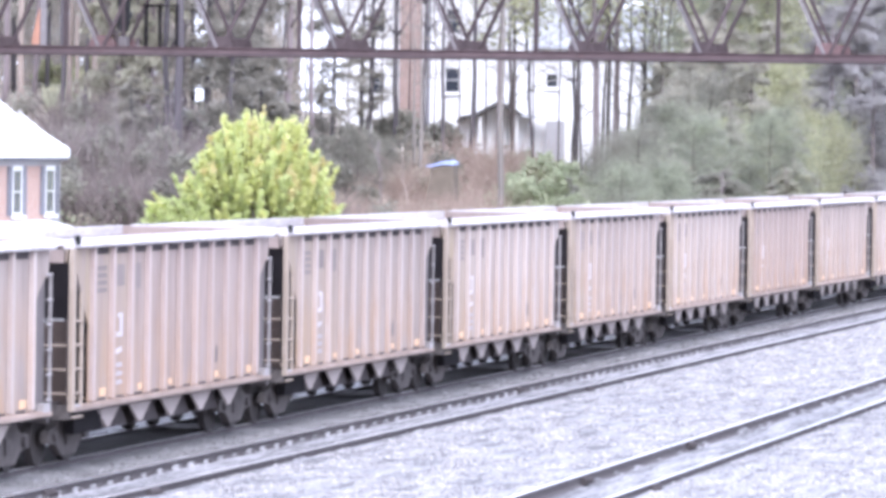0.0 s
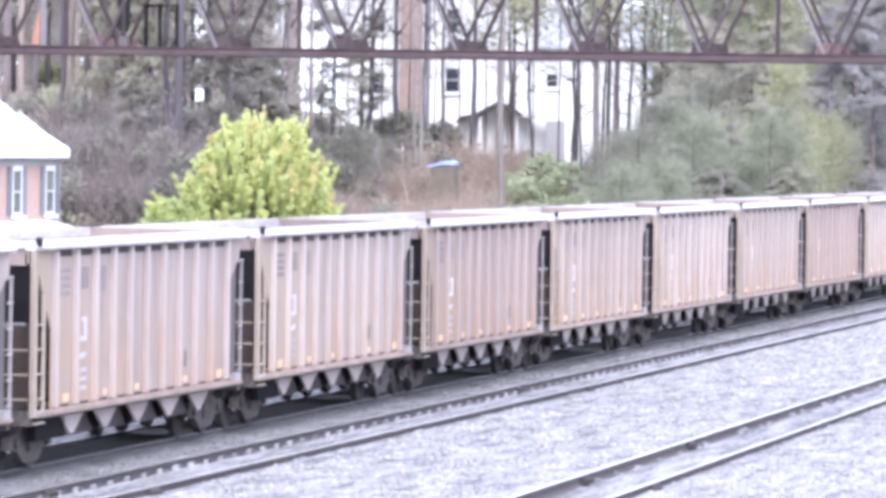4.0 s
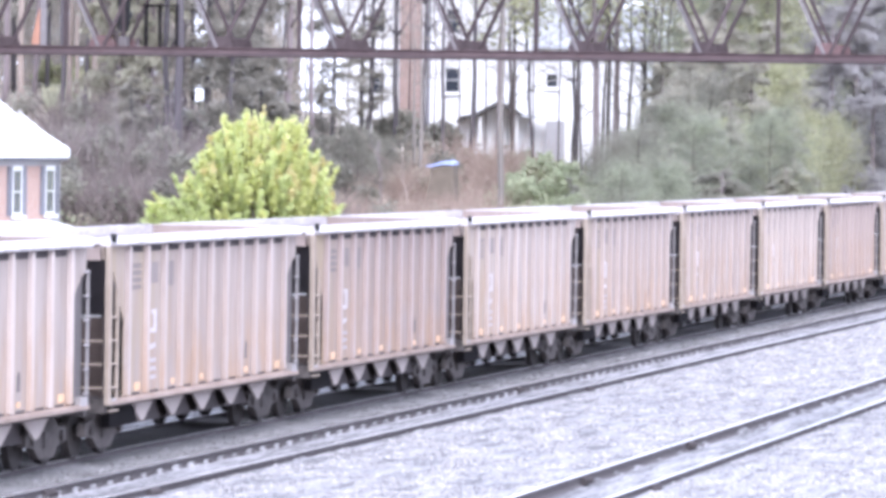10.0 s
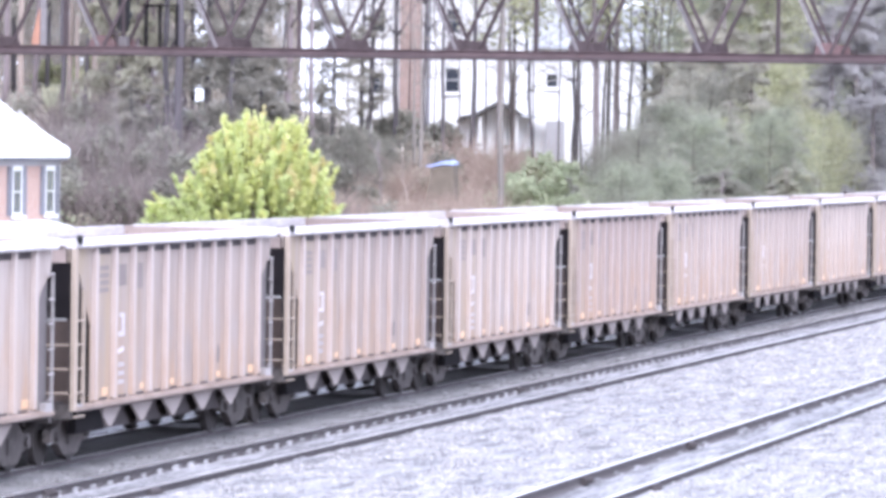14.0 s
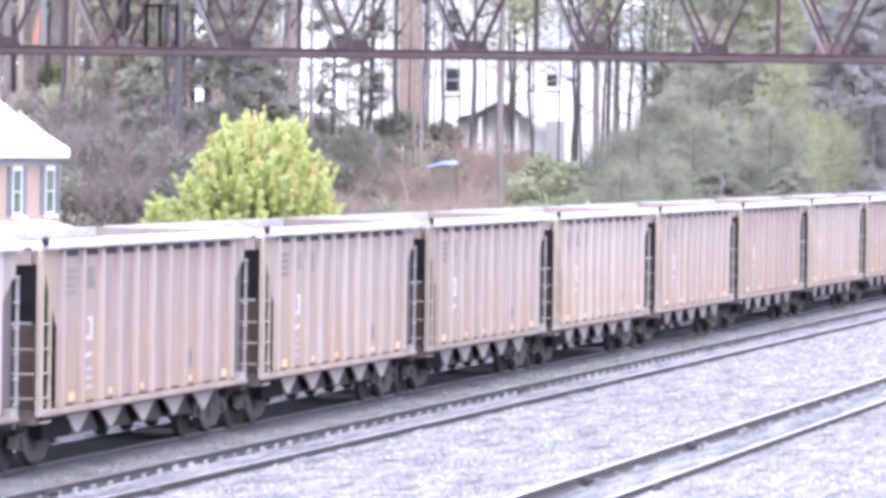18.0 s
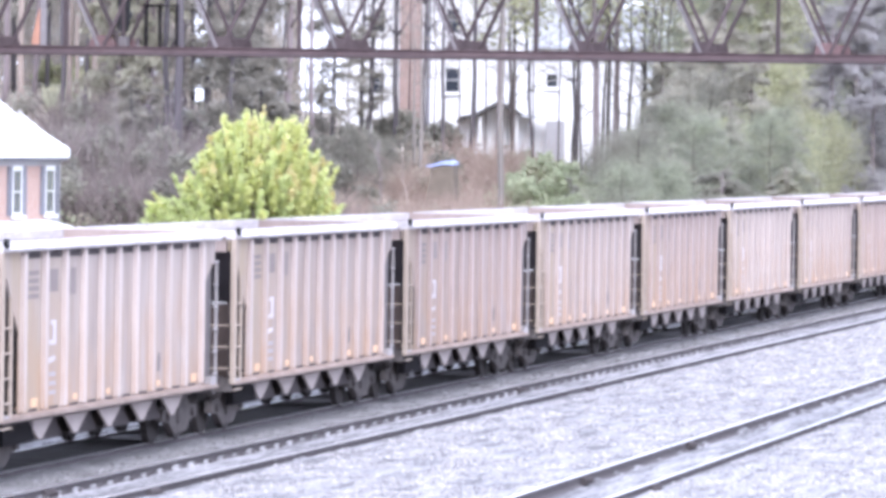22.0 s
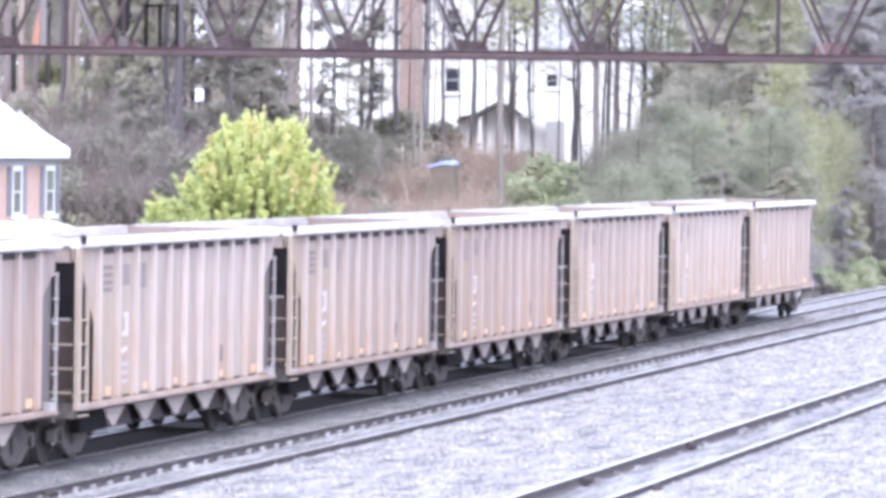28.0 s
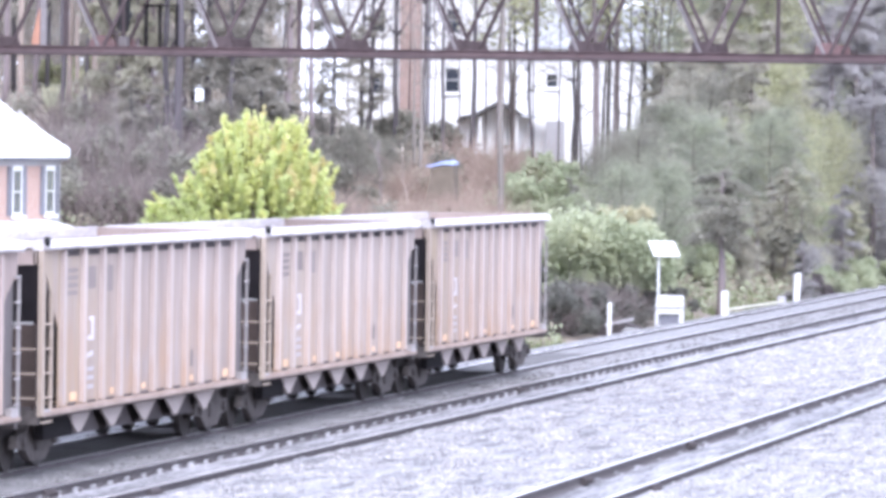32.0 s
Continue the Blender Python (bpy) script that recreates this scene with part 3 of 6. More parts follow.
# ---- the signal bridge: two braced trusses side by side, over the tracks
def build_bridge():
    yf, yr, zb, zt = 107.36, 109.14, 7.25, 10.0
    step, first = 2.515, -36.93 - 0.04
    nodes = [first + step * k for k in range(11)]
    bridge = thing("signal_bridge", "rusty brown steel truss bridge spanning the tracks", "truss bridge", at=(0, 0, 0))
    x0, x1 = nodes[0] - 0.2, nodes[-1] + 0.2
    for y, side in ((yf, 1), (yr, -1)):
        low = part("bottom_chord", Shape().box(x0, x1, y - 0.07, y + 0.07, zb - 0.01, zb + 0.03), TRUSS, bridge, "dark bottom flange of the chord")
        part("chord_web", Shape().box(x0, x1, y - 0.012, y + 0.012, zb + 0.03, zb + 0.145), TRUSS_MAUVE, low, "mauve-brown weathered web")
        part("chord_flange", Shape().box(x0, x1, y - 0.06, y + 0.06, zb + 0.145, zb + 0.16), TRUSS_MAUVE, low)
        part("top_chord", Shape().box(x0, x1, y - 0.09, y + 0.09, zt - 0.09, zt + 0.09), TRUSS, bridge)
        for k, x in enumerate(nodes):
            part("gusset_plate", Shape().prism([(x - 0.27, zb + 0.14), (x + 0.27, zb + 0.14), (x + 0.2, zb + 0.38), (x - 0.2, zb + 0.38)],
                                               y - 0.03, y + 0.03, "y"), TRUSS_RED if k in (3, 9) else TRUSS, bridge)
            for s in (-1, 1):
                top = x + s * step / 2
                if not x0 < top < x1:
                    continue
                light = side == 1 and s == -1
                d = part("diagonal", Shape().beam((x + s * 0.06, y - 0.03, zb + 0.16), (top, y - 0.03, zt), 0.055 if light else 0.075, 0.06 if light else 0.075),
                         TRUSS_GREY if light else TRUSS, bridge)
                if light:
                    part("diagonal_angle", Shape().beam((x + s * 0.06 + 0.07, y + 0.03, zb + 0.16), (top + 0.07, y + 0.03, zt), 0.03, 0.06), TRUSS, d)
            if side == -1 and k % 2 == 0 and k < 10:
                xm = x + step / 2
                part("hanger", Shape().box(xm - 0.045, xm + 0.045, y - 0.04, y + 0.04, zb + 0.15, zt), TRUSS, bridge)
    for k, x in enumerate(nodes):
        part("cross_strut", Shape().box(x - 0.04, x + 0.04, yf, yr, zb + 0.03, zb + 0.11), TRUSS, bridge)
        part("top_strut", Shape().box(x - 0.04, x + 0.04, yf, yr, zt - 0.05, zt + 0.05), TRUSS, bridge)
        if k < 10:
            a, b = ((yf, yr) if k % 2 else (yr, yf))
            part("lateral_brace", Shape().beam((x, a, zb + 0.06), (x + step, b, zb + 0.06), 0.06, 0.05), TRUSS_RED, bridge)
    # the towers at either end
    for x in (nodes[0], nodes[-1]):
        for y in (yf, yr):
            part("tower_leg", Shape().box(x - 0.11, x + 0.11, y - 0.11, y + 0.11, -0.5, zt), TRUSS, bridge)
            part("footing", Shape().box(x - 0.4, x + 0.4, y - 0.4, y + 0.4, -0.56, -0.1), GREY_PAINT, bridge, "concrete footing")
        for k in range(5):
            z = -0.2 + k * 1.48
            part("tower_brace", Shape().beam((x, yf if k % 2 else yr, z), (x, yr if k % 2 else yf, z + 1.48), 0.06, 0.06), TRUSS, bridge)
    # a ladder cage and a signal head standing on the chord
    cage = part("ladder_cage", Shape().box(-28.66, -28.59, 107.9, 107.96, zb + 0.15, zb + 1.05).box(-28.36, -28.30, 107.9, 107.96, zb + 0.15, zb + 1.05)
                .box(-28.66, -28.30, 107.9, 107.96, zb + 0.99, zb + 1.05).box(-28.0, -27.94, 107.9, 107.96, zb + 0.15, zb + 1.05), BLACK_STEEL, bridge, "dark ladder cage")
    for k in range(3):
        part("rung", Shape().box(-28.30, -28.0, 107.91, 107.95, zb + 1.0 + 0.35 * k, zb + 1.03 + 0.35 * k), BLACK_STEEL, cage)
    part("pale_upright", Shape().box(-30.72, -30.60, 107.30, 107.36, zb + 0.16, zt), TRUSS_GREY, bridge, "chalky pale upright")
    part("rust_plate", Shape().prism([(-30.92, zb + 0.18), (-30.74, zb + 0.18), (-30.74, zb + 0.95), (-30.80, zb + 0.75)], 107.31, 107.34, "y"), RUST_PLATE, bridge, "orange rust-stained plate")
    sig = part("signal_mast", Shape().rod((0, 0, 0), (0, 0, 1.9), 0.05), TRUSS, bridge, "dark signal on a post", at=(-29.18, 108.2, zb + 0.18))
    part("base_casting", Shape().box(-0.09, 0.09, -0.1, 0.1, 0, 0.2), SHADE_GREY, sig, "grey base casting")
    part("backplate", Shape().prism([(-0.08, 0.3), (0.08, 0.3), (0.13, 0.45), (0.13, 1.9), (-0.13, 1.9), (-0.13, 0.45)], -0.03, 0.03, "y"), BLACK, sig)
    for z in (0.65, 1.05, 1.45):
        part("hood", Shape().rod((0, 0.03, z), (0, 0.28, z), 0.11, 0.11, 12), BLACK, sig)
    part("junction_box", Shape().box(-24.62, -24.34, 107.55, 107.8, zb + 0.2, zb + 0.3), TRUSS_RED, bridge)


build_bridge()


# ---- the coal train
WHEEL = 0.455          # tread radius
PITCH = 15.33          # from coupler to coupler
CARS = 29
RIBS = [1.37, 2.62, 3.83, 4.98, 6.10, 7.20, 8.35, 9.50, 10.65, 11.80, 13.00]


def build_hopper(CAR, CAR_RIB, label):
    """One car in the given paints; y = 0 at its leading end, x = 0 on the track's centre line."""
    car = thing("hopper_car", label, "hopper car", "cars of the coal train")
    y0, y1 = -0.14, 14.12
    # side sheets, cut back under the end slopes
    form = [(y0, 3.66), (y0, 3.44), (0.06, 3.40), (0.40, 3.34), (1.24, 2.32), (1.24, 1.0), (13.2, 1.0), (13.2, 2.7), (13.5, 2.98), (13.9, 3.20), (14.05, 3.22), (y1, 3.5), (y1, 3.66)]
    rib = Shape().prism([(-0.085, 1.08), (0.085, 1.08), (0.085, 3.5), (0.05, 3.64), (-0.05, 3.64), (-0.085, 3.5)], 0.0, 0.08).mesh("rib", CAR_RIB)
    # Dark strips painted as the chord's shadow between the ribs.
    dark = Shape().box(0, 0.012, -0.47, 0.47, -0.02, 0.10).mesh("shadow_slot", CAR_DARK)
    drain = Shape().box(0, 0.012, -0.25, 0.25, 0, 0.035).mesh("drain_slot", CAR_DARK)
    tape = Shape().box(0, 0.008, -0.18, 0.18, -0.07, 0.07).mesh("reflector", ORANGE)
    chip = Shape().box(0, 0.008, -0.11, 0.11, -0.05, 0.05).mesh("reflector", ORANGE)
    tri = Shape().prism([(-0.86, 0.945), (0.86, 0.945), (0.10, 0.56), (-0.10, 0.56)], -0.02, 0.02).mesh("hopper_bay", BAY_SHEET)
    for s in (1, -1):
        side = part("side_sheet", Shape().prism(form, s * 1.44, s * 1.465), CAR, car)
        for y in RIBS:
            r = part("rib", rib, CAR_RIB, car, at=(s * 1.465 if s > 0 else -1.545, y, 0))
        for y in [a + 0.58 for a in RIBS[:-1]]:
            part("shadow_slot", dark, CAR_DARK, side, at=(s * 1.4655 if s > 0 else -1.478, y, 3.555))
            part("drain_slot", drain, CAR_DARK, side, at=(s * 1.4655 if s > 0 else -1.478, y + 0.1, 1.055))
        chord = part("top_chord", Shape().prism([(s * 1.40, 3.66), (s * 1.57, 3.66), (s * 1.60, 3.70), (s * 1.56, 3.83), (s * 1.40, 3.83)], y0, y1, "y"),
                     CHORD, car, "pale top chord")
        part("side_sill", Shape().prism([(s * 1.40, 0.95), (s * 1.575, 0.95), (s * 1.575, 1.01), (s * 1.47, 1.04), (s * 1.40, 1.04)], y0 + 0.1, y1 - 0.1, "y"),
             SILL, car, "rust-stained side sill")
        # A thin dark bar stands for the shadow line below the sill.
        part("sill_underside", Shape().box(*sorted((s * 1.36, s * 1.545)), y0 + 0.3, y1 - 0.3, 0.915, 0.945), CAR_DARK, car, "dark strip painted as the side sill's shadow")
        for k, y in enumerate((2.16, 4.62, 6.72, 10.10, 12.62)):
            part("reflector", tape if k in (0, 4) else chip, ORANGE, side, "orange reflective patch", at=(s * 1.466 if s > 0 else -1.474, y, 1.19))
        for y in (2.95, 5.10, 7.26, 9.42, 11.55):
            part("hopper_bay", tri, BAY_SHEET, car, at=(s * 1.34, y, 0))
        for ye, d in ((y0, 1), (y1, -1)):
            c = ye + d * 0.72
            if d > 0:
                part("corner_post", Shape().box(*sorted((s * 1.50, s * 1.575)), ye, ye + 0.20, 0.96, 3.66), CAR_END, car, "dust-stained corner post")
                ladder = part("ladder", Shape().box(*sorted((s * 1.50, s * 1.54)), c - 0.07, c + 0.07, 0.98, 2.95), CAR_END, car)
                for k in range(5):
                    part("rung", Shape().box(*sorted((s * 1.535, s * 1.565)), ye + 0.1, c, 0, 0.03), CAR_END, ladder, at=(0, 0, 0.84 + k * 0.40))
                part("side_step", Shape().box(*sorted((s * 1.42, s * 1.56)), ye + 0.05, ye + 0.6, 0.96, 1.06), GRAB, car, "pale dusty step")
            else:
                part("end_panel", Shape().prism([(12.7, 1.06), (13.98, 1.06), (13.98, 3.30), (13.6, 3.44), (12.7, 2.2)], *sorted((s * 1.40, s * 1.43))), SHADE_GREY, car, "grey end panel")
                ladder = part("ladder", Shape().box(*sorted((s * 1.50, s * 1.55)), 13.96, 14.0, 1.0, 3.28), GRAB, car, "worn pale grab-iron ladder")
                for k in range(6):
                    part("rung", Shape().box(*sorted((s * 1.535, s * 1.565)), 13.68, 14.0, 0, 0.03), GRAB, ladder, at=(0, 0, 1.2 + k * 0.41))
                part("side_step", Shape().box(*sorted((s * 1.44, s * 1.56)), 13.55, 13.98, 0.98, 1.16), GRAB, car, "pale worn step casting")
    # faded lettering, as plain bars
    m = Shape()
    for k in range(4):
        m.box(1.467, 1.473, 1.66, 2.34, 2.88 + k * 0.125, 2.96 + k * 0.125)
    part("stencil", m, STENCIL, car, "faded grey stencilled lettering")
    part("stencil", Shape().box(1.467, 1.473, 2.80, 3.50, 2.97, 3.34), STENCIL, car, "faded grey stencilled block")
    part("stencil", Shape().box(1.467, 1.473, 4.05, 4.58, 2.90, 3.34), STENCIL, car, "faded grey stencilled block")
    part("emblem", Shape().prism([(3.02, 2.10), (3.40, 2.10), (3.40, 2.50), (3.08, 2.50), (3.08, 2.43), (3.24, 2.43), (3.24, 2.18), (3.02, 2.18)], 1.467, 1.475),
         WHITE_MARK, car, "white painted emblem")
    part("paint_mark", Shape().prism([(2.98, 1.80), (3.36, 1.84), (3.36, 1.92), (2.98, 1.88)], 1.467, 1.475), WHITE_MARK, car, "white painted mark")
    m = Shape()
    for k in range(3):
        m.box(1.467, 1.471, 3.02, 3.42, 1.28 + k * 0.15, 1.35 + k * 0.15)
    part("stencil", m, LILAC, car, "faint lilac-white stencilled lines")
    part("stain", Shape().prism([(9.98, 1.40), (10.16, 1.40), (10.2, 1.62), (10.12, 1.74), (10.0, 1.66)], 1.467, 1.471), STREAK, car, "dark upright stain")
    # inner slopes and bulkheads
    for ye, d in ((y0, 1), (y1, -1)):
        # Leading slope takes the painted shade; the trailing one keeps the bay colour.
        part("slope_sheet", Shape().prism([(ye + d * 0.12, 3.60), (ye + d * 0.12, 3.52), (ye + d * 3.3, 0.92), (ye + d * 3.3, 1.0)], -1.44, 1.44), SLOPE_SHADE if d > 0 else BAY, car, "end slope sheet, shade-toned at the leading end")
        part("end_sheet", Shape().box(-1.40, 1.40, *sorted((ye + d * 0.02, ye + d * 0.12)), 3.42, 3.82), BAY, car)
        part("end_chord", Shape().box(-1.40, 1.40, *sorted((ye - d * 0.04, ye + d * 0.10)), 3.70, 3.825), CHORD, car)
        part("end_sill", Shape().box(-1.5, 1.5, *sorted((ye + d * 0.02, ye + d * 0.22)), 0.82, 1.06), TRUCK, car)
        part("end_handrail", Shape().box(-1.38, 1.45, *sorted((ye - d * 0.12, ye - d * 0.09)), 2.46, 2.50), STEEL, car, "pale handrail")
        if d > 0:
            for k in range(3):
                part("end_grab_iron", Shape().box(0.7, 1.48, ye - 0.06, ye - 0.03, 1.24 + 0.40 * k, 1.27 + 0.40 * k), CAR_END, car, "dusty grab iron")
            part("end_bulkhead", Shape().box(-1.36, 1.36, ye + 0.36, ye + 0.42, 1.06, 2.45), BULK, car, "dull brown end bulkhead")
        part("brake_platform", Shape().box(-1.2, 1.3, *sorted((ye + d * 0.05, ye + d * 0.75)), 1.06, 1.10), CAR_DARK, car)
        for xx in (-0.7, 0.7):
            part("end_stanchion", Shape().box(xx - 0.06, xx + 0.06, *sorted((ye + d * 0.1, ye + d * 0.22)), 1.06, 3.3), TRUCK, car)
        part("draft_gear", Shape().box(-0.2, 0.2, *sorted((ye + d * 0.4, ye - d * 0.1)), 0.66, 0.96), CAR_DARK, car)
        part("coupler", Shape().box(-0.10, 0.10, *sorted((ye, ye - d * 0.36)), 0.74, 0.92).box(-0.16, 0.16, *sorted((ye - d * 0.26, ye - d * 0.40)), 0.70, 0.96), TRUCK, car)
    part("corner_cap", Shape().rod((1.56, 0.0, 3.80), (1.64, 0.0, 3.80), 0.08, 0.08, 10),
         BLACK, car, "black round fitting on the top corner")
    part("floor_hopper", Shape().prism([(2.9, 1.0), (11.25, 1.0), (11.2, 1.35), (9.42, 1.0), (8.34, 1.55), (7.26, 1.0), (6.18, 1.55), (5.1, 1.0), (4.0, 1.55), (2.95, 1.05)],
                                       -1.43, 1.43), CAR_END, car)
    part("inner_brace", Shape().box(-1.4, 1.4, 4.9, 5.0, 3.3, 3.62).box(-1.4, 1.4, 8.9, 9.0, 3.3, 3.62), CHORD, car)
    part("top_plate", Shape().box(-1.40, -0.3, 1.9, 4.4, 3.69, 3.74), BAY, car, "grey plate inside the top rim")
    part("centre_sill", Shape().box(-0.25, 0.25, y0 + 0.3, y1 - 0.3, 0.62, 0.98), CAR_DARK, car)
    for y in (4.0, 6.18, 8.34, 10.5):
        part("discharge_gate", Shape().prism([(-0.3, 0.96), (0.3, 0.96), (0.86, 0.55), (0.86, 0.50), (-0.86, 0.50), (-0.86, 0.55)], -1.18, 1.18).mesh("discharge_gate", CAR_DARK), CAR_DARK, car, at=(0, y, 0))
    # Black box added for the shaded space ahead of the first bay.
    part("battery_tray", Shape().box(1.20, 1.36, 0.75, 2.5, 0.53, 0.93).box(-1.2, 1.2, 2.2, 2.5, 0.54, 0.92), BLACK_STEEL, car, "black box filling the shaded space under the frame")
    for y in (1.95, 12.2):
        part("brake_reservoir", Shape().rod((-1.15, y - 0.75, 0.66), (-1.15, y + 0.75, 0.66), 0.19, 0.19, 12), CAR_DARK, car)
    part("brake_rigging", Shape().box(-0.1, 0.1, 2.55, 11.9, 0.54, 0.62).box(-0.9, 0.9, 11.6, 11.75, 0.50, 0.9), CAR_DARK, car)
    # the trucks
    frame_form = [(-1.25, 0.40), (-1.22, 0.62), (-0.75, 0.66), (-0.45, 0.84), (0.45, 0.84), (0.75, 0.66), (1.22, 0.62), (1.25, 0.40),
                  (0.75, 0.36), (0.42, 0.16), (-0.42, 0.16), (-0.75, 0.36)]
    side_frame = Shape().prism(frame_form, -0.07, 0.07).box(-0.1, 0.1, -0.2, 0.2, 0.34, 0.6).mesh("side_frame", TRUCK)
    wheel = Shape().rod((-0.065, 0, 0), (0.065, 0, 0), WHEEL, WHEEL, 24).rod((-0.09, 0, 0), (0.09, 0, 0), 0.16, 0.13, 12).rod((0.065, 0, 0.27), (0.075, 0, 0.27), 0.05, 0.05, 8).mesh("wheel", TREAD)
    cap = Shape().rod((0.06, 0, 0.5), (0.13, 0, 0.5), 0.10, 0.09, 10).mesh("bearing_cap", TRUCK)
    for yc in (1.40, 13.10):
        truck = part("truck", Shape().box(-1.0, 1.0, yc - 0.2, yc + 0.2, 0.42, 0.66).box(-0.35, 0.35, yc - 0.35, yc + 0.35, 0.6, 0.82), TRUCK, car, "rust-brown four-wheel truck")
        for s in (1, -1):
            part("side_frame", side_frame, TRUCK, truck, at=(s * 1.02, yc, 0))
            for ya in (-0.9, 0.9):
                part("wheel", wheel, TREAD, truck, at=(s * 0.755, yc + ya, WHEEL))
                part("bearing_cap", cap, TRUCK, truck, at=(s * 1.02 if s > 0 else -1.22, yc + ya, 0))
        for ya in (-0.9, 0.9):
            part("axle", Shape().rod((-1.0, yc + ya, 0.46), (1.0, yc + ya, 0.46), 0.085, 0.085, 10), TREAD, truck)
        part("spring_nest", Shape().rod((1.02, yc - 0.14, 0.34), (1.02, yc - 0.14, 0.62), 0.09).rod((1.02, yc + 0.14, 0.34), (1.02, yc + 0.14, 0.62), 0.09), TRUCK, truck)
    return car


START = 86.07          # leading end of the second car as the clip begins
RUN = [(0.0, 0.0), (3.0, -36.30), (6.0, -72.22), (10.0, -120.36), (14.0, -168.5), (19.0, -228.6), (25.0, -300.95), (29.0, -348.9), (32.0, -385.1)]
KINDS = "020101201021001200102021020" + "10"
makes = [build_hopper(*PAINTS[0], "dusty pinkish-tan steel coal hopper car with vertical side ribs"),
         build_hopper(*PAINTS[1], "bleached pale tan steel coal hopper car with vertical ribs"),
         build_hopper(*PAINTS[2], "rusty brownish-tan steel coal hopper car with vertical ribs")]
train, fresh = [], set()
for k in range(CARS):
    kind = int(KINDS[k])
    place = Matrix.Translation((T1, START + (k - 1) * PITCH, 0))
    if kind in fresh:
        train.append(copy_thing(makes[kind], place))
    else:
        fresh.add(kind)
        makes[kind].matrix_basis = place
        train.append(makes[kind])
train[-1]["label"] = "last hopper car of the train, dusty pinkish-tan steel"


def motions():
    for k, car in enumerate(train):
        walk(car, [(t, pose(T1, START + (k - 1) * PITCH + d, 0)) for t, d in RUN])
    # the wheels roll: alike wheels of all cars share one set of keys
    times, ways = zip(*RUN)
    turns = [(k / FPS, math.degrees(-np.interp(k / FPS, times, ways) / WHEEL)) for k in range(frame(32.0))]
    first = {}
    for car in train:
        for ob in car.children_recursive:
            if not ob.name.startswith("wheel"):
                continue
            spot_key = tuple(round(a, 3) for a in ob.location)
            if spot_key in first:
                source = first[spot_key]
                ob.rotation_mode = "QUATERNION"
                ob.animation_data_create()
                ob.animation_data.action = source.animation_data.action
                ob.animation_data.action_slot = source.animation_data.action_slot
            else:
                first[spot_key] = ob
                x, y, z = ob.location
                walk(ob, [(t, pose(x, y, z, a)) for t, a in turns])


# ---- buildings
def window_unit(parent, at, w, h, face, shutters=False, sill=True, pane=GLASS):
    """A sash window on a wall; face: the way the wall looks, in the thing's own space ('x' or '-y')."""
    def slab(name, a0, a1, z0, z1, d0, d1, material, owner, label=""):
        s = Shape()
        if face == "x":
            s.box(d0, d1, a0, a1, z0, z1)
        else:
            s.box(a0, a1, -d1, -d0, z0, z1)
        return part(name, s, material, owner, label)
    win = slab("window", -w / 2, w / 2, 0, h, 0.002, 0.03, WHITE_PAINT, parent, "white-framed sash window")
    win.location = at
    slab("pane", -w / 2 + 0.08, w / 2 - 0.08, 0.08, h / 2 - 0.02, 0.03, 0.036, pane, win)
    slab("pane", -w / 2 + 0.08, w / 2 - 0.08, h / 2 + 0.02, h - 0.08, 0.03, 0.04, pane, win)
    slab("jamb", -w / 2 - 0.06, -w / 2 + 0.08, -0.02, h + 0.08, 0.03, 0.045, WHITE_PAINT, win)
    slab("jamb", w / 2 - 0.08, w / 2 + 0.06, -0.02, h + 0.08, 0.03, 0.045, WHITE_PAINT, win)
    slab("head", -w / 2 - 0.06, w / 2 + 0.06, h - 0.08, h + 0.08, 0.03, 0.055, WHITE_PAINT, win)
    if sill:
        slab("sill", -w / 2 - 0.1, w / 2 + 0.1, -0.12, 0.0, 0.002, 0.16, WHITE_PAINT, win)
    if shutters:
        for s in (-1, 1):
            a, b = sorted((s * (w / 2 + 0.07), s * (w / 2 + 0.52)))
            slab("shutter", a, b, -0.02, h + 0.05, 0.002, 0.05, SHUTTER, win, "slate-grey shutter")
    return win


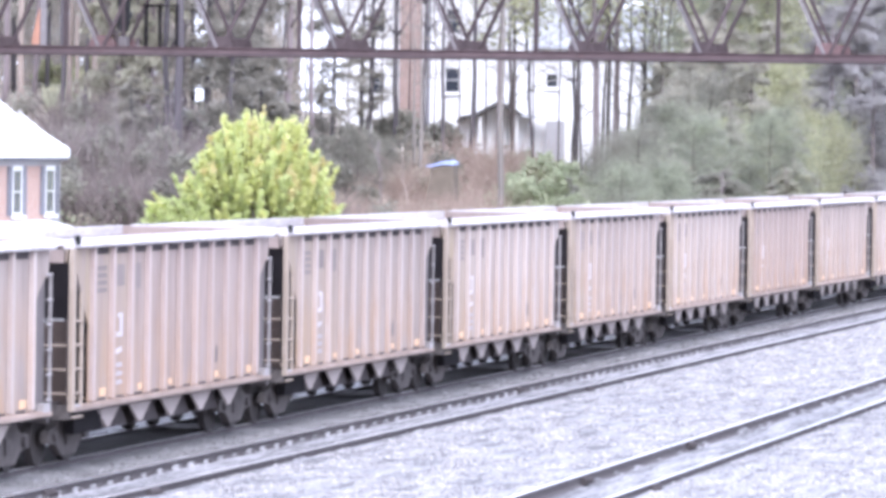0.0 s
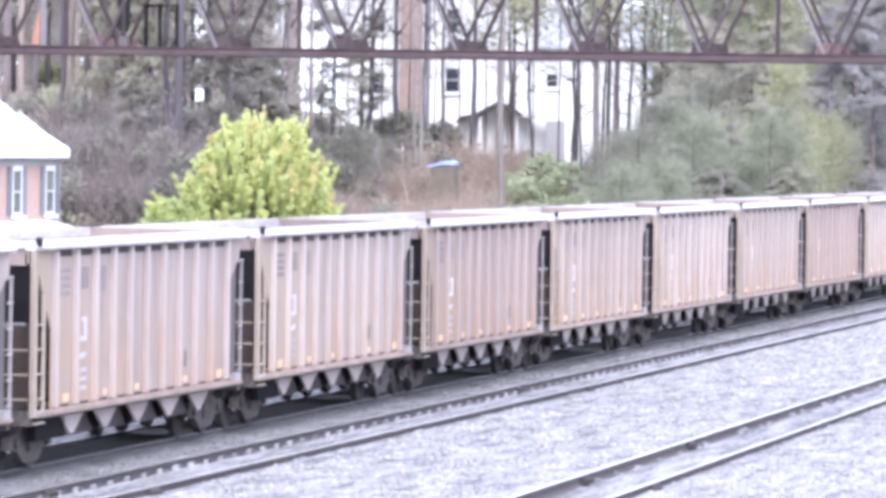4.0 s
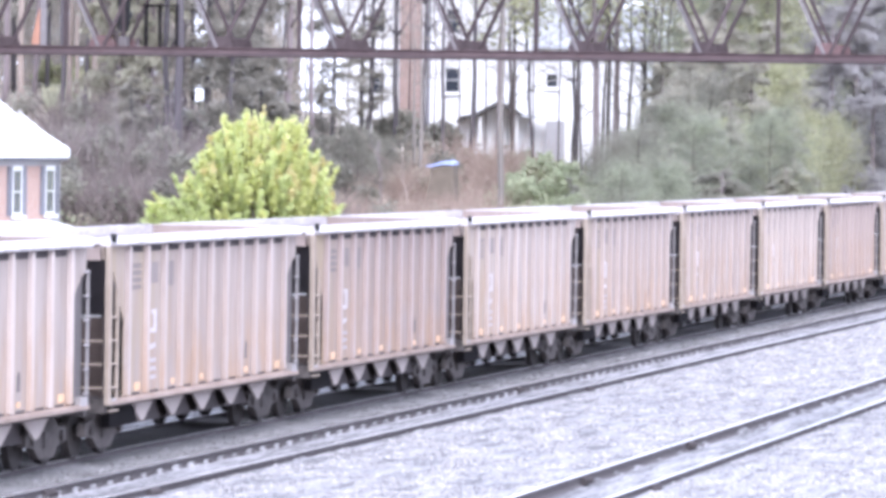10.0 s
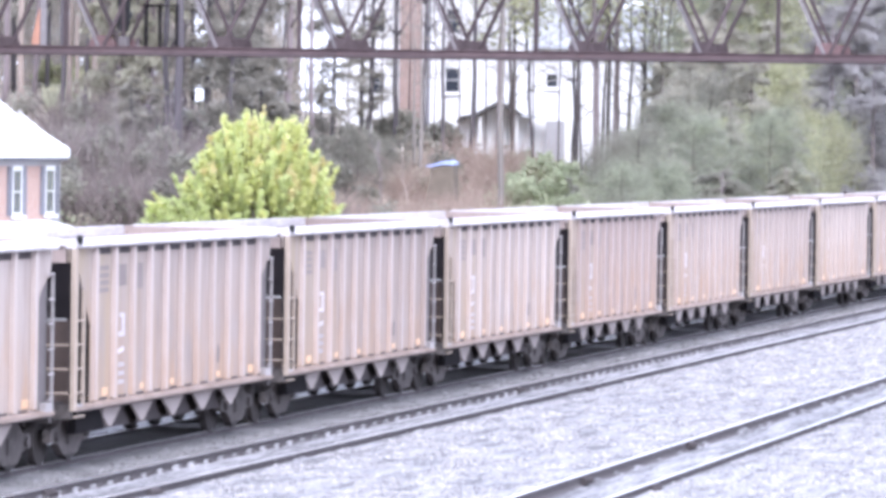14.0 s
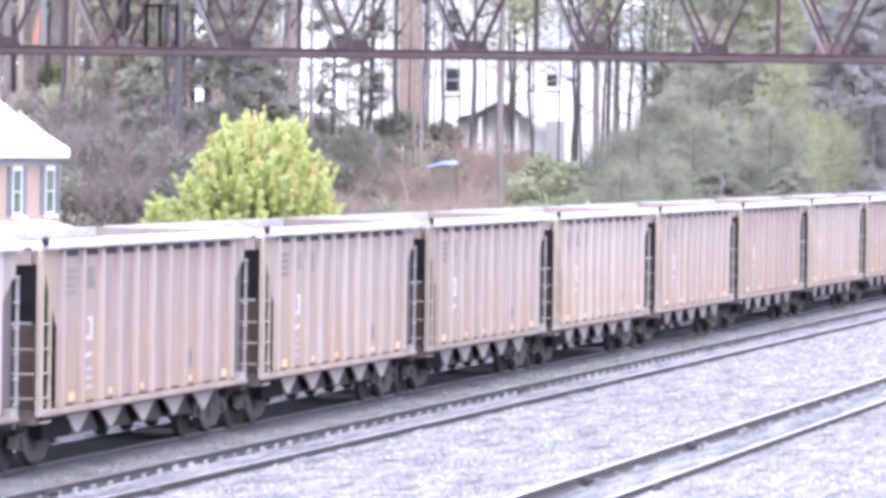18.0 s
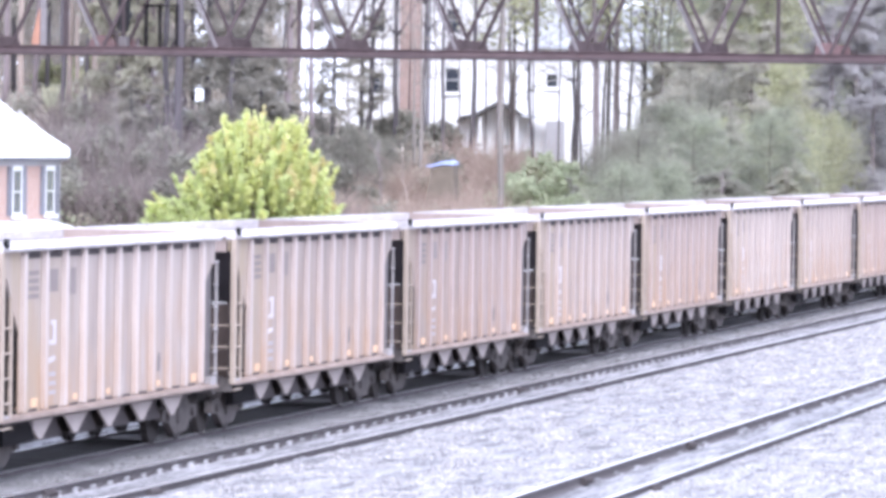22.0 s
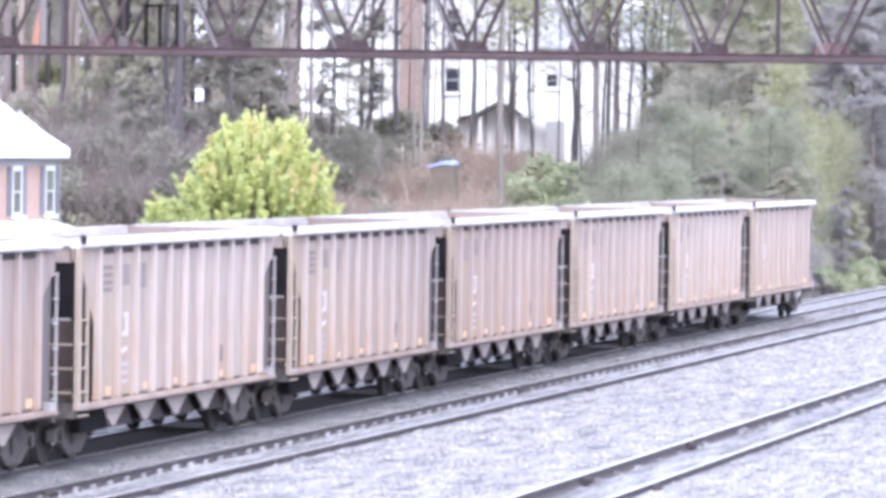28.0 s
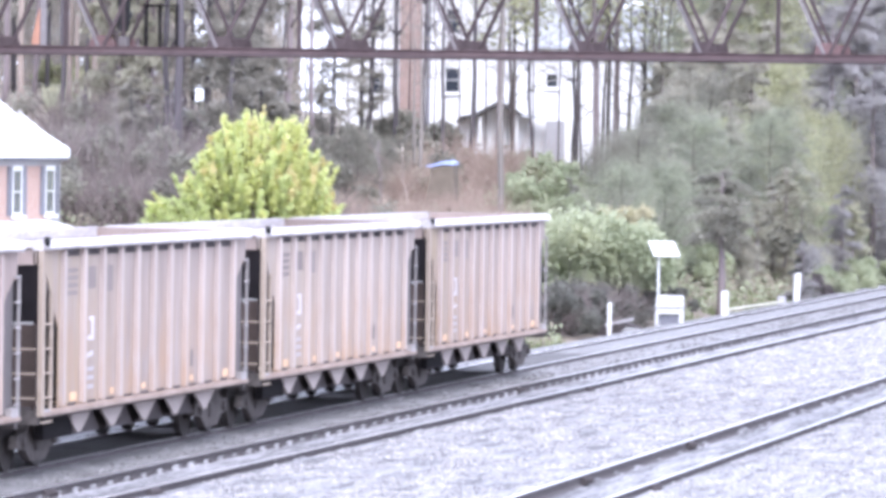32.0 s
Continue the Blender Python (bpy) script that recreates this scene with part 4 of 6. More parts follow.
def build_brick_house():
    x, ye = -45.3, 160.55
    zg, ze = 0.6, 4.88
    house = thing("brick_house", "orange-red brick house with a white hipped metal roof", "house", at=(x, ye, 0))
    s = Shape()
    for a in ((-0.3, 0, -25, 0), (-9, -8.7, -25, 0)):
        s.box(a[0], a[1], a[2], a[3], zg, ze)
    s.box(-8.7, -0.3, -0.3, 0, zg, ze).box(-8.7, -0.3, -25, -24.7, zg, ze)
    part("wall", s, BRICK, house)
    part("corner_board", Shape().box(-0.06, 0.03, -0.72, 0.03, zg, ze), GREY_PAINT, house, "grey corner facing")
    part("frieze", Shape().box(0.002, 0.05, -25, -0.72, ze - 0.22, ze), GREY_PAINT, house)
    o, rise = 0.27, 3.75
    v = [(o, o, 0), (o, -25 - o, 0), (-9 - o, -25 - o, 0), (-9 - o, o, 0), (-4.5, -4.5, rise), (-4.5, -20.5, rise)]
    r = Shape()
    r.v = [(a, b, c + ze + 0.02) for a, b, c in v] + [(a, b, c + ze + 0.30) for a, b, c in v]
    r.f = [(6, 7, 11, 10), (7, 8, 11), (8, 9, 10, 11), (9, 6, 10), (0, 1, 2, 3)] + [(i, (i + 1) % 4, 6 + (i + 1) % 4, 6 + i) for i in range(4)]
    roof = part("roof", r, WHITE_ROOF, house, "white standing-seam roof")
    part("soffit", Shape().box(-9.5, o - 0.05, -25.5, o - 0.05, ze - 0.06, ze + 0.015), SHUTTER, house, "dark soffit")
    for k in range(36):
        y = -0.6 - k * 0.7
        top = min(4.5, 4.5, -y + 0.6) if y > -5 else 4.5
        part("seam", Shape().beam((o - 0.02, y, ze + 0.32), (o - (top + o) * 0.97, y, ze + 0.32 + rise * 0.97 * (top + o) / (4.5 + o)), 0.035, 0.035), WHITE_ROOF, roof)
    for y in (-1.15, -4.75, -8.4, -12.3):
        window_unit(house, (0.0, y, 3.17), 0.95, 1.42, "x", shutters=True, pane=SKY_PANE)
    # lower porch roof along the wall
    p = Shape()
    p.prism([(0.01, 2.72), (0.01, 3.0), (1.7, 2.55), (1.7, 2.35)], -14.0, -1.2, "y")
    part("porch_roof", p, WHITE_ROOF, house, "white lower porch roof")
    for y in (-1.5, -5.5, -9.5, -13.7):
        part("porch_post", Shape().box(1.45, 1.6, y - 0.08, y + 0.08, 0.3, 2.45), WHITE_PAINT, house)


def build_white_house():
    far = 296
    x, y = spot(11.059, far)
    house = thing("white_house", "large white-sided house on the crest behind bare trees", "house", at=(x, y, 0), turn=11.7 - 6)
    u = 9511 / far
    left, right, base = -8.9, 7.6, 2.5
    s = Shape()
    s.box(left, 1.6, 0, 0.3, base, 14.2).box(left, left + 0.3, 0.3, 8, base, 14.2).box(1.3, 1.6, 0.3, 8, base, 14.2).box(left, 1.6, 7.7, 8, base, 14.2)
    part("wall", s, WHITE_WALL, house, "white clapboard wall")
    w = Shape()
    w.prism([(1.602, 0.5), (right, 0.5), (right, 7), (1.602, 7), (1.602, 6.7), (right - 0.3, 6.7), (right - 0.3, 0.8), (1.602, 0.8)], base, 10.9)
    w.v = [(b, c, a) for a, b, c in w.v]
    part("wing_wall", w, WHITE_WALL, house, "white clapboard wing")
    for k in range(60):
        z = base + 0.3 + k * 0.155
        part("clapboard", Shape().prism([(-0.018, z), (0.001, z), (0.001, z + 0.15)], left, 1.6).mesh("clapboard", WHITE_WALL), WHITE_WALL, house)
    part("wing_roof", Shape().prism([(0.05, 10.85), (0.05, 11.0), (3.7, 13.2), (7.4, 11.0), (7.4, 10.85), (3.7, 13.05)], 1.3, right + 0.4), GREY_ROOF, house, "pale slate wing roof")
    part("roof", Shape().prism([(-0.6, 14.1), (4, 17.5), (8.6, 14.1), (8.6, 14.3), (4, 17.75), (-0.6, 14.3)], left - 0.4, 2.0), DARK_ROOF, house)
    for a, z, ww, hh in ((-2.75, 8.35, 0.75, 1.65), (-2.75, 11.6, 0.75, 1.65), (-6.9, 8.2, 0.8, 1.5), (-6.9, 11.6, 0.8, 1.6)):
        window_unit(house, (a, 0, z), ww + 0.12, hh - 0.2, "-y")
    for a, z in ((2.72, 8.7), ):
        window_unit(house, (a, 0.5, z), 0.7, 0.85, "-y")
    # entrance porch with a small dark gable
    porch = part("porch", Shape().box(-1.1, 1.1, -1.7, -0.02, base, 5.2), WHITE_PAINT, house, "white porch base")
    part("porch_gable", Shape().prism([(-1.3, 7.05), (0.0, 7.75), (1.3, 7.05), (1.3, 7.22), (0.0, 7.95), (-1.3, 7.22)], -2.0, -0.02, "y"), DARK_ROOF, porch, "dark shingled porch gable")
    part("porch_eave", Shape().prism([(-2.25, 6.72), (-1.95, 6.98), (-1.3, 7.06), (-1.3, 7.2), (-2.0, 7.1), (-2.35, 6.8)], -1.9, -0.02, "y"), DARK_ROOF, porch, "dark side eave")
    part("porch_eave", Shape().prism([(1.3, 7.06), (2.4, 7.0), (2.4, 7.1), (1.3, 7.2)], -1.9, -0.02, "y"), GREY_ROOF, porch, "pale side eave")
    for a in (-1.0, 1.0):
        part("porch_post", Shape().box(a - 0.07, a + 0.07, -1.7, -1.56, 5.2, 7.1), WHITE_PAINT, porch)
    part("door", Shape().box(-0.45, 0.45, -0.06, -0.002, 5.9, 7.9), WHITE_PAINT, house)
    part("utility_cabinet", Shape().box(2.5, 3.45, -0.4, 0.48, base, 6.9), GREY_PAINT, house, "grey cabinet against the wall")
    ch = part("chimney", Shape().box(-5.58, -4.42, -0.85, -0.02, base, 16.5), BRICK_OLD, house, "tall old red brick chimney")
    part("downpipe", Shape().box(-4.15, -4.0, -0.16, -0.02, base, 14), SHUTTER, house)


build_brick_house()
build_white_house()


# ---- trees and bushes
def scatter(points, size, rng, flat=0.0, long=1.7):
    """Small leaves, each a bent pair of triangles, one at each point."""
    n = len(points)
    a = rng.normal(size=(n, 3))
    a[:, 2] *= 1 - flat
    a /= np.linalg.norm(a, axis=1)[:, None]
    b = rng.normal(size=(n, 3))
    b -= a * (a * b).sum(1)[:, None]
    b /= np.linalg.norm(b, axis=1)[:, None]
    s = size * rng.uniform(0.6, 1.4, (n, 1))
    c = np.cross(a, b) * s * 0.25
    quad = np.stack([points - a * s * long / 2, points + b * s / 2 + c, points + a * s * long / 2, points - b * s / 2 + c], 1)
    k = np.arange(n)[:, None] * 4
    return quad.reshape(-1, 3), np.concatenate([k + np.array([[0, 1, 2, 3]])], 1)


def leaf_mesh(name, points, size, rng, material, flat=0.0, long=1.7):
    v, f = scatter(points, size, rng, flat, long)
    me = bpy.data.meshes.new(name)
    me.from_pydata(v.tolist(), [], f.tolist())
    me.materials.append(material)
    return me


def twig_mesh(name, starts, ways, thick, material):
    """Many thin three-sided twigs."""
    n = len(starts)
    side = np.cross(ways, np.array([0.3, 0.5, 0.8]))
    side /= np.linalg.norm(side, axis=1)[:, None] + 1e-9
    other = np.cross(ways, side)
    other /= np.linalg.norm(other, axis=1)[:, None] + 1e-9
    t = thick[:, None]
    v = np.stack([starts + side * t, starts - side * t * 0.5 + other * t * 0.87, starts - side * t * 0.5 - other * t * 0.87, starts + ways], 1)
    k = np.arange(n)[:, None, None] * 4
    f = k + np.array([[(0, 1, 3), (1, 2, 3), (2, 0, 3)]])
    me = bpy.data.meshes.new(name)
    me.from_pydata(v.reshape(-1, 3).tolist(), [], f.reshape(-1, 3).tolist())
    me.materials.append(material)
    return me


def tree_meshes(seed, height, radius, leaves, size, bark, leaf, low=0.35, spread=0.3, lean=0.0, limbs=14, twigs=500, twig_material=None, shape=1.0):
    """Meshes of one tree, root at the origin: trunk with limbs, twigs and leaves round the limbs."""
    rng = np.random.default_rng(seed)
    s = Shape()
    pts = [Vector((0, 0, -0.4))]
    for k in range(1, 7):
        h = height * k / 6
        pts.append(Vector((lean * h + rng.normal(0, 0.05) * k * 0.35, rng.normal(0, 0.05) * k * 0.35, h)))
    for k in range(6):
        ra, rb = radius * (1 - 0.13 * k), radius * (1 - 0.13 * (k + 1))
        s.rod(pts[k], pts[k + 1], ra * (1.25 if k == 0 else 1), rb, 9, cap=False)
    tips, starts, ways, thick = [], [], [], []
    for k in range(limbs):
        h = height * (low + (1 - low) * (k + rng.random()) / limbs) * 0.98
        i = min(5, int(h / height * 6))
        root = pts[i].lerp(pts[i + 1], h / height * 6 - i)
        ang = rng.uniform(0, 6.28)
        f = (h / height - low) / (1 - low)
        length = height * spread * (0.35 + math.sin(math.pi * min(1, 0.18 + 0.8 * f)) ** shape) * rng.uniform(0.6, 1.15)
        tip = root + Vector((math.cos(ang) * length, math.sin(ang) * length, length * rng.uniform(0.1, 0.75)))
        mid = root.lerp(tip, 0.5) + Vector((0, 0, -0.06 * length))
        r = radius * 0.22 * (1.1 - 0.7 * f)
        s.rod(root, mid, r, r * 0.6, 6, cap=False)
        s.rod(mid, tip, r * 0.6, r * 0.15, 5, cap=False)
        for j in range(max(1, int(leaves / limbs))):
            u = rng.random() ** 0.7
            c = root.lerp(tip, 0.2 + 0.85 * u)
            tips.append((c.x, c.y, c.z, length))
        for j in range(max(1, int(twigs / limbs))):
            c = root.lerp(tip, rng.uniform(0.15, 1.0))
            w = rng.normal(size=3) * 0.6 + np.array([math.cos(ang), math.sin(ang), 0.5]) * 0.6
            starts.append((c.x, c.y, c.z))
            ways.append(w * length * 0.28)
            thick.append(r * 0.25 + 0.006)
    meshes = {"trunk": s.mesh("trunk", bark, smooth=True)}
    if tips and leaves:
        tips = np.array(tips)
        cl = rng.integers(0, 40, len(tips))
        off = rng.normal(size=(len(tips), 3)) * (tips[:, 3:4] * 0.22 + 0.1)
        clump = rng.normal(size=(40, 3)) * 0.25
        meshes["crown"] = leaf_mesh("crown", tips[:, :3] + off + clump[cl], size, rng, leaf)
    if twigs:
        meshes["brushwood"] = twig_mesh("brushwood", np.array(starts), np.array(ways), np.array(thick), twig_material or TWIG)
    return meshes


def plant(name, meshes, label, category, group, x, y, turn=0.0, size=1.0, z=None):
    ob = thing(name, label, category, group, at=(x, y, hill(x, y) if z is None else z), turn=turn)
    ob.scale = (size, size, size)
    for key, me in meshes.items():
        p = part(key, me, None, ob)
        if key == "brushwood":
            tagged(p, kind="stuff")
    return ob


def bush_meshes(seed, w, d, h, leaves, size, leaf, stems=10, bark=None, twigs=0, twig_material=None, lumps=9, low=0.1):
    """A bush: stems from the root and leaves massed in uneven lumps."""
    rng = np.random.default_rng(seed)
    s = Shape()
    centre = np.stack([rng.normal(0, 0.30, lumps) * w, rng.normal(0, 0.30, lumps) * d, (low + (1 - low) * rng.random(lumps) ** 0.8) * h * 0.8], 1)
    rad = rng.uniform(0.16, 0.30, lumps) * min(w, h)
    for k in range(stems):
        c = centre[k % lumps]
        s.rod((rng.normal(0, 0.1), rng.normal(0, 0.1), -0.3), tuple(c), 0.05, 0.012, 6, cap=False)
    which = rng.integers(0, lumps, leaves)
    v = rng.normal(size=(leaves, 3))
    v /= np.linalg.norm(v, axis=1)[:, None]
    p = centre[which] + v * rad[which][:, None] * rng.random((leaves, 1)) ** 0.45 * rng.uniform(0.7, 1.2, (leaves, 1))
    p[:, 2] = np.maximum(p[:, 2], 0.02)
    out = {"stem": s.mesh("stem", bark or BARK, smooth=True)}
    if leaves:
        out["foliage"] = leaf_mesh("foliage", p, size, rng, leaf)
    if twigs:
        st = np.stack([rng.normal(0, 0.3, twigs) * w, rng.normal(0, 0.3, twigs) * d, rng.random(twigs) * h * 0.6], 1)
        ways = rng.normal(size=(twigs, 3)) * 0.25 * h
        ways[:, 2] = np.abs(ways[:, 2]) + 0.25 * h
        out["brushwood"] = twig_mesh("brushwood", st, ways, rng.uniform(0.006, 0.016, twigs), twig_material or TWIG)
    return out


def build_golden_tree():
    """The low broad tree in young golden-green leaf."""
    rng = np.random.default_rng(11)
    x, y = spot(13.775, 172)
    zg = hill(x, y)
    ob = thing("golden_tree", "broad low tree in bright golden-green spring leaf", "tree", at=(x, y, zg))
    top = 6.0 - zg
    s = Shape()
    s.rod((0, 0, -0.3), (0.05, 0, 1.4), 0.20, 0.16, 10, cap=False)
    # shoots rise and spread from the limbs all over a broad cone, with gaps between them
    body, shoots, tips = [], [], []

    def sprig(root, way, n, thick):
        u = np.sort(rng.random(n)) ** 0.8
        bend = np.array([way[0], way[1], 0.0]) * 0.25
        q = root + np.outer(u, way) + np.outer(u * u, bend) + rng.normal(size=(n, 3)) * (thick * (1.15 - 0.75 * u))[:, None]
        s.rod(tuple(root), tuple(root + way * 0.9), 0.014, 0.005, 4, cap=False)
        return q
    for k in range(940):
        a, e = rng.uniform(0, 6.28), rng.random() ** 0.85
        z = 0.35 + e * (top - 0.75)
        left = np.interp(z, (0.3, 2.0, 2.9, 3.5, 4.0, 4.5), (2.7, 2.8, 2.2, 1.65, 1.15, 0.5))
        right = np.interp(z, (0.3, 2.0, 2.9, 3.5, 4.0, 4.5), (2.7, 2.85, 2.75, 2.5, 2.05, 1.3))
        wide = ((left + right) / 2 + (right - left) / 2 * math.cos(a)) * (1 + 0.05 * math.sin(7 * a + 5 * e))
        inner = rng.uniform(0.35, 0.9) if rng.random() < 0.5 else rng.uniform(0.86, 1.1)
        root = np.array([math.cos(a) * wide * inner * 0.9, math.sin(a) * wide * inner * 0.9, z - 0.45])
        out = 0.55 * (1 - 0.75 * e)
        way = np.array([math.cos(a) * out, math.sin(a) * out, rng.uniform(0.55, 1.0)]) * rng.uniform(0.5, 1.3)
        if e < 0.25:
            way[2] *= 0.6
        q = sprig(root, way, int(rng.uniform(38, 62)), 0.055)
        (shoots if e > 0.45 and rng.random() < 0.62 else body).append(q)
        if e > 0.4 and rng.random() < (0.20 if root[0] > 0.7 else 0.07):
            tips.append(root + way * 1.15 + rng.normal(size=(16, 3)) * (0.05, 0.05, 0.11))
        if k % 5 == 0:
            s.rod((0, 0, 0.6 + 0.8 * e), tuple(root), 0.02, 0.008, 5, cap=False)
    # the tall leading shoots
    for k in range(34):
        a, r = rng.uniform(0, 6.28), 1.4 * rng.random() ** 0.6
        root = np.array([math.cos(a) * r + 0.65, math.sin(a) * r, top - 0.9 - 0.2 * r])
        q = sprig(root, np.array([math.cos(a) * 0.16, math.sin(a) * 0.16, 1.0]) * rng.uniform(0.5, 1.45), 42, 0.05)
        (tips if k % 4 == 0 else shoots).append(q)
    for x_off, h in ((0.0, 0.6), (0.3, 0.35), (1.0, 0.25), (1.5, 0.45), (1.75, 0.2), (-0.9, -0.1)):
        shoots.append(sprig(np.array([x_off, -0.3, top - 0.5]), np.array([0.05, 0, h + 0.35]), 60, 0.085))
    part("crown", leaf_mesh("crown", np.concatenate(body), 0.115, rng, LEAF_GOLD), None, ob)
    part("crown", leaf_mesh("crown", np.concatenate(shoots), 0.115, rng, LEAF_YELLOW), None, ob, "yellow upper leaves")
    part("young_leaves", leaf_mesh("young_leaves", np.concatenate(tips), 0.11, rng, LEAF_AMBER), None, ob, "amber young leaves")
    part("trunk", s, BARK, ob)


build_golden_tree()

SOFT = [tree_meshes(40 + k, 13 + 2 * k, 0.20, 25000, 0.095, BARK, LEAF_SPRING, low=0.05, spread=0.27, limbs=60, twigs=300) for k in range(3)]
DIM = [tree_meshes(50 + k, 11 + 2 * k, 0.18, 17000, 0.10, BARK, LEAF_DARK, low=0.04, spread=0.24, limbs=50, twigs=300, shape=0.7) for k in range(2)]
LIME = [tree_meshes(45 + k, 14 + 2 * k, 0.2, 21000, 0.10, BARK, LEAF_LIME, low=0.05, spread=0.25, limbs=56, twigs=300) for k in range(2)]
HAZED = [tree_meshes(55 + k, 12 + 2 * k, 0.2, 20000, 0.10, BARK, LEAF_HAZE, low=0.03, spread=0.25, limbs=50, twigs=200, shape=0.7) for k in range(2)]
MIST = [tree_meshes(75 + k, 13 + 2 * k, 0.16, 9000, 0.10, BARK_PALE, LEAF_MIST, low=0.04, spread=0.2, limbs=46, twigs=900, shape=0.8) for k in range(2)]
HIGH = [tree_meshes(85 + k, 14, 0.13, 2600, 0.13, BARK, LEAF_LIME, low=0.6, spread=0.16, limbs=16, twigs=300) for k in range(2)]
PALE = tree_meshes(65, 14, 0.14, 0, 0.1, BARK_PALE, LEAF_GREY, low=0.6, spread=0.12, limbs=8, twigs=150)
TWIGGY = [tree_meshes(68 + k, 13, 0.05, 0, 0.1, BARK, LEAF_GREY, low=0.42, spread=0.13, lean=0.01 * k, limbs=26, twigs=900) for k in range(2)]
THIN = [tree_meshes(60 + k, 14, 0.16, 0, 0.1, BARK, LEAF_GREY, low=0.45, spread=0.16, lean=0.03 * (k - 1), limbs=12, twigs=250) for k in range(3)]


def build_woods():
    rng = random.Random(3)
    for b, far, k, size, in ((9.71, 262, 2, 0.8), (9.59, 270, 0, 0.9), (9.397, 268, 1, 0.8), (10.932, 274, 2, 0.8), (10.288, 276, 1, 0.7), (9.999, 276, 2, 0.8), (9.487, 262, 2, 0.8), (9.289, 258, 1, 0.9), (9.205, 270, 0, 0.8)):
        x, y = spot(b, far)
        plant("slender_tree", THIN[k], "slender bare dark trunk on the slope", "tree", "slender bare trees", x, y, rng.uniform(0, 360), size)
    for b, far, k, size in ((8.706, 250, 0, 0.75), (8.423, 262, 1, 0.95), (8.345, 275, 2, 0.9), (8.123, 300, 2, 1.25), (8.315, 318, 1, 1.4), (7.955, 310, 0, 1.4), (9.698, 238, 0, 0.33), (9.307, 226, 2, 0.34), (9.578, 224, 0, 0.32), (7.715, 252, 0, 0.6), (9.006, 206, 2, 0.36), (8.195, 222, 1, 0.42), (9.758, 196, 1, 0.30), (9.307, 200, 0, 0.34)):
        x, y = spot(b, far)
        plant("spring_tree", SOFT[k], "soft green tree in young spring leaf", "tree", "spring trees", x, y, rng.uniform(0, 360), size)
    for b, far, k, size in ((12.589, 225, 1, 0.30),
                            (12.227, 232, 0, 0.28), (9.848, 222, 0, 0.42), (9.59, 218, 1, 0.38), (9.277, 226, 0, 0.5), (8.826, 232, 1, 0.5), ):
        x, y = spot(b, far)
        plant("evergreen_tree", DIM[k], "dull dark green evergreen on the slope", "tree", "evergreens", x, y, rng.uniform(0, 360), size)


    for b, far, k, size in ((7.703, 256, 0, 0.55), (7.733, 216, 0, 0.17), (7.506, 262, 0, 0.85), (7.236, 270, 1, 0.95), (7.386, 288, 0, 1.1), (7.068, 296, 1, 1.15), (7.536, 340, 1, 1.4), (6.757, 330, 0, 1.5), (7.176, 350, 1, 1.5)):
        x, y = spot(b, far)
        plant("shady_tree", HAZED[k], "dim grey tree of the woods, haze put into its leaf colour", "tree", "shady trees", x, y, rng.uniform(0, 360), size)
    for b, far, k, size in ((15.415, 268, 0, 0.9), (15.954, 262, 1, 0.9), (14.845, 270, 1, 0.7)):
        x, y = spot(b, far)
        plant("budding_tree", MIST[k], "grey-mauve tree in bud on the slope", "tree", "budding trees", x, y, rng.uniform(0, 360), size)
    for b, far, k, size in ((8.405, 252, 0, 0.85), (8.183, 264, 1, 0.95), (8.255, 236, 0, 0.55), (7.925, 270, 1, 0.7), (7.925, 230, 0, 0.40), (7.667, 238, 1, 0.40), (8.616, 228, 1, 0.34)):
        x, y = spot(b, far)
        plant("lime_tree", LIME[k], "yellow-green tree in very young leaf", "tree", "yellow-green trees", x, y, rng.uniform(0, 360), size)
    for b, far, k, size in ((10.932, 262, 0, 1.0), (10.252, 266, 0, 1.0), (9.927, 262, 1, 1.1)):
        x, y = spot(b, far)
        plant("high_crowned_tree", HIGH[k], "tall slim tree with a sparse yellow-green crown", "tree", "high-crowned trees", x, y, rng.uniform(0, 360), size)
    for k, b in enumerate((13.15, 12.98, 12.84, 12.68, 12.34, 12.05, 11.78, 11.52, 11.22, 10.98, 10.72, 10.45)):
        x, y = spot(b, 264 + 5 * (k % 3))
        plant("twiggy_tree", TWIGGY[k % 2], "thin bare tree with a crown of fine twigs", "tree", "twiggy trees", x, y, rng.uniform(0, 360), 0.9 + 0.1 * (k % 3))
    for b, far, size in ((11.059, 225, 1.15), (11.92, 236, 0.8), (11.99, 232, 0.7)):
        x, y = spot(b, far)
        plant("pale_tree", PALE, "slim pale grey tree trunk on the slope", "tree", "pale trunks", x, y, rng.uniform(0, 360), size)


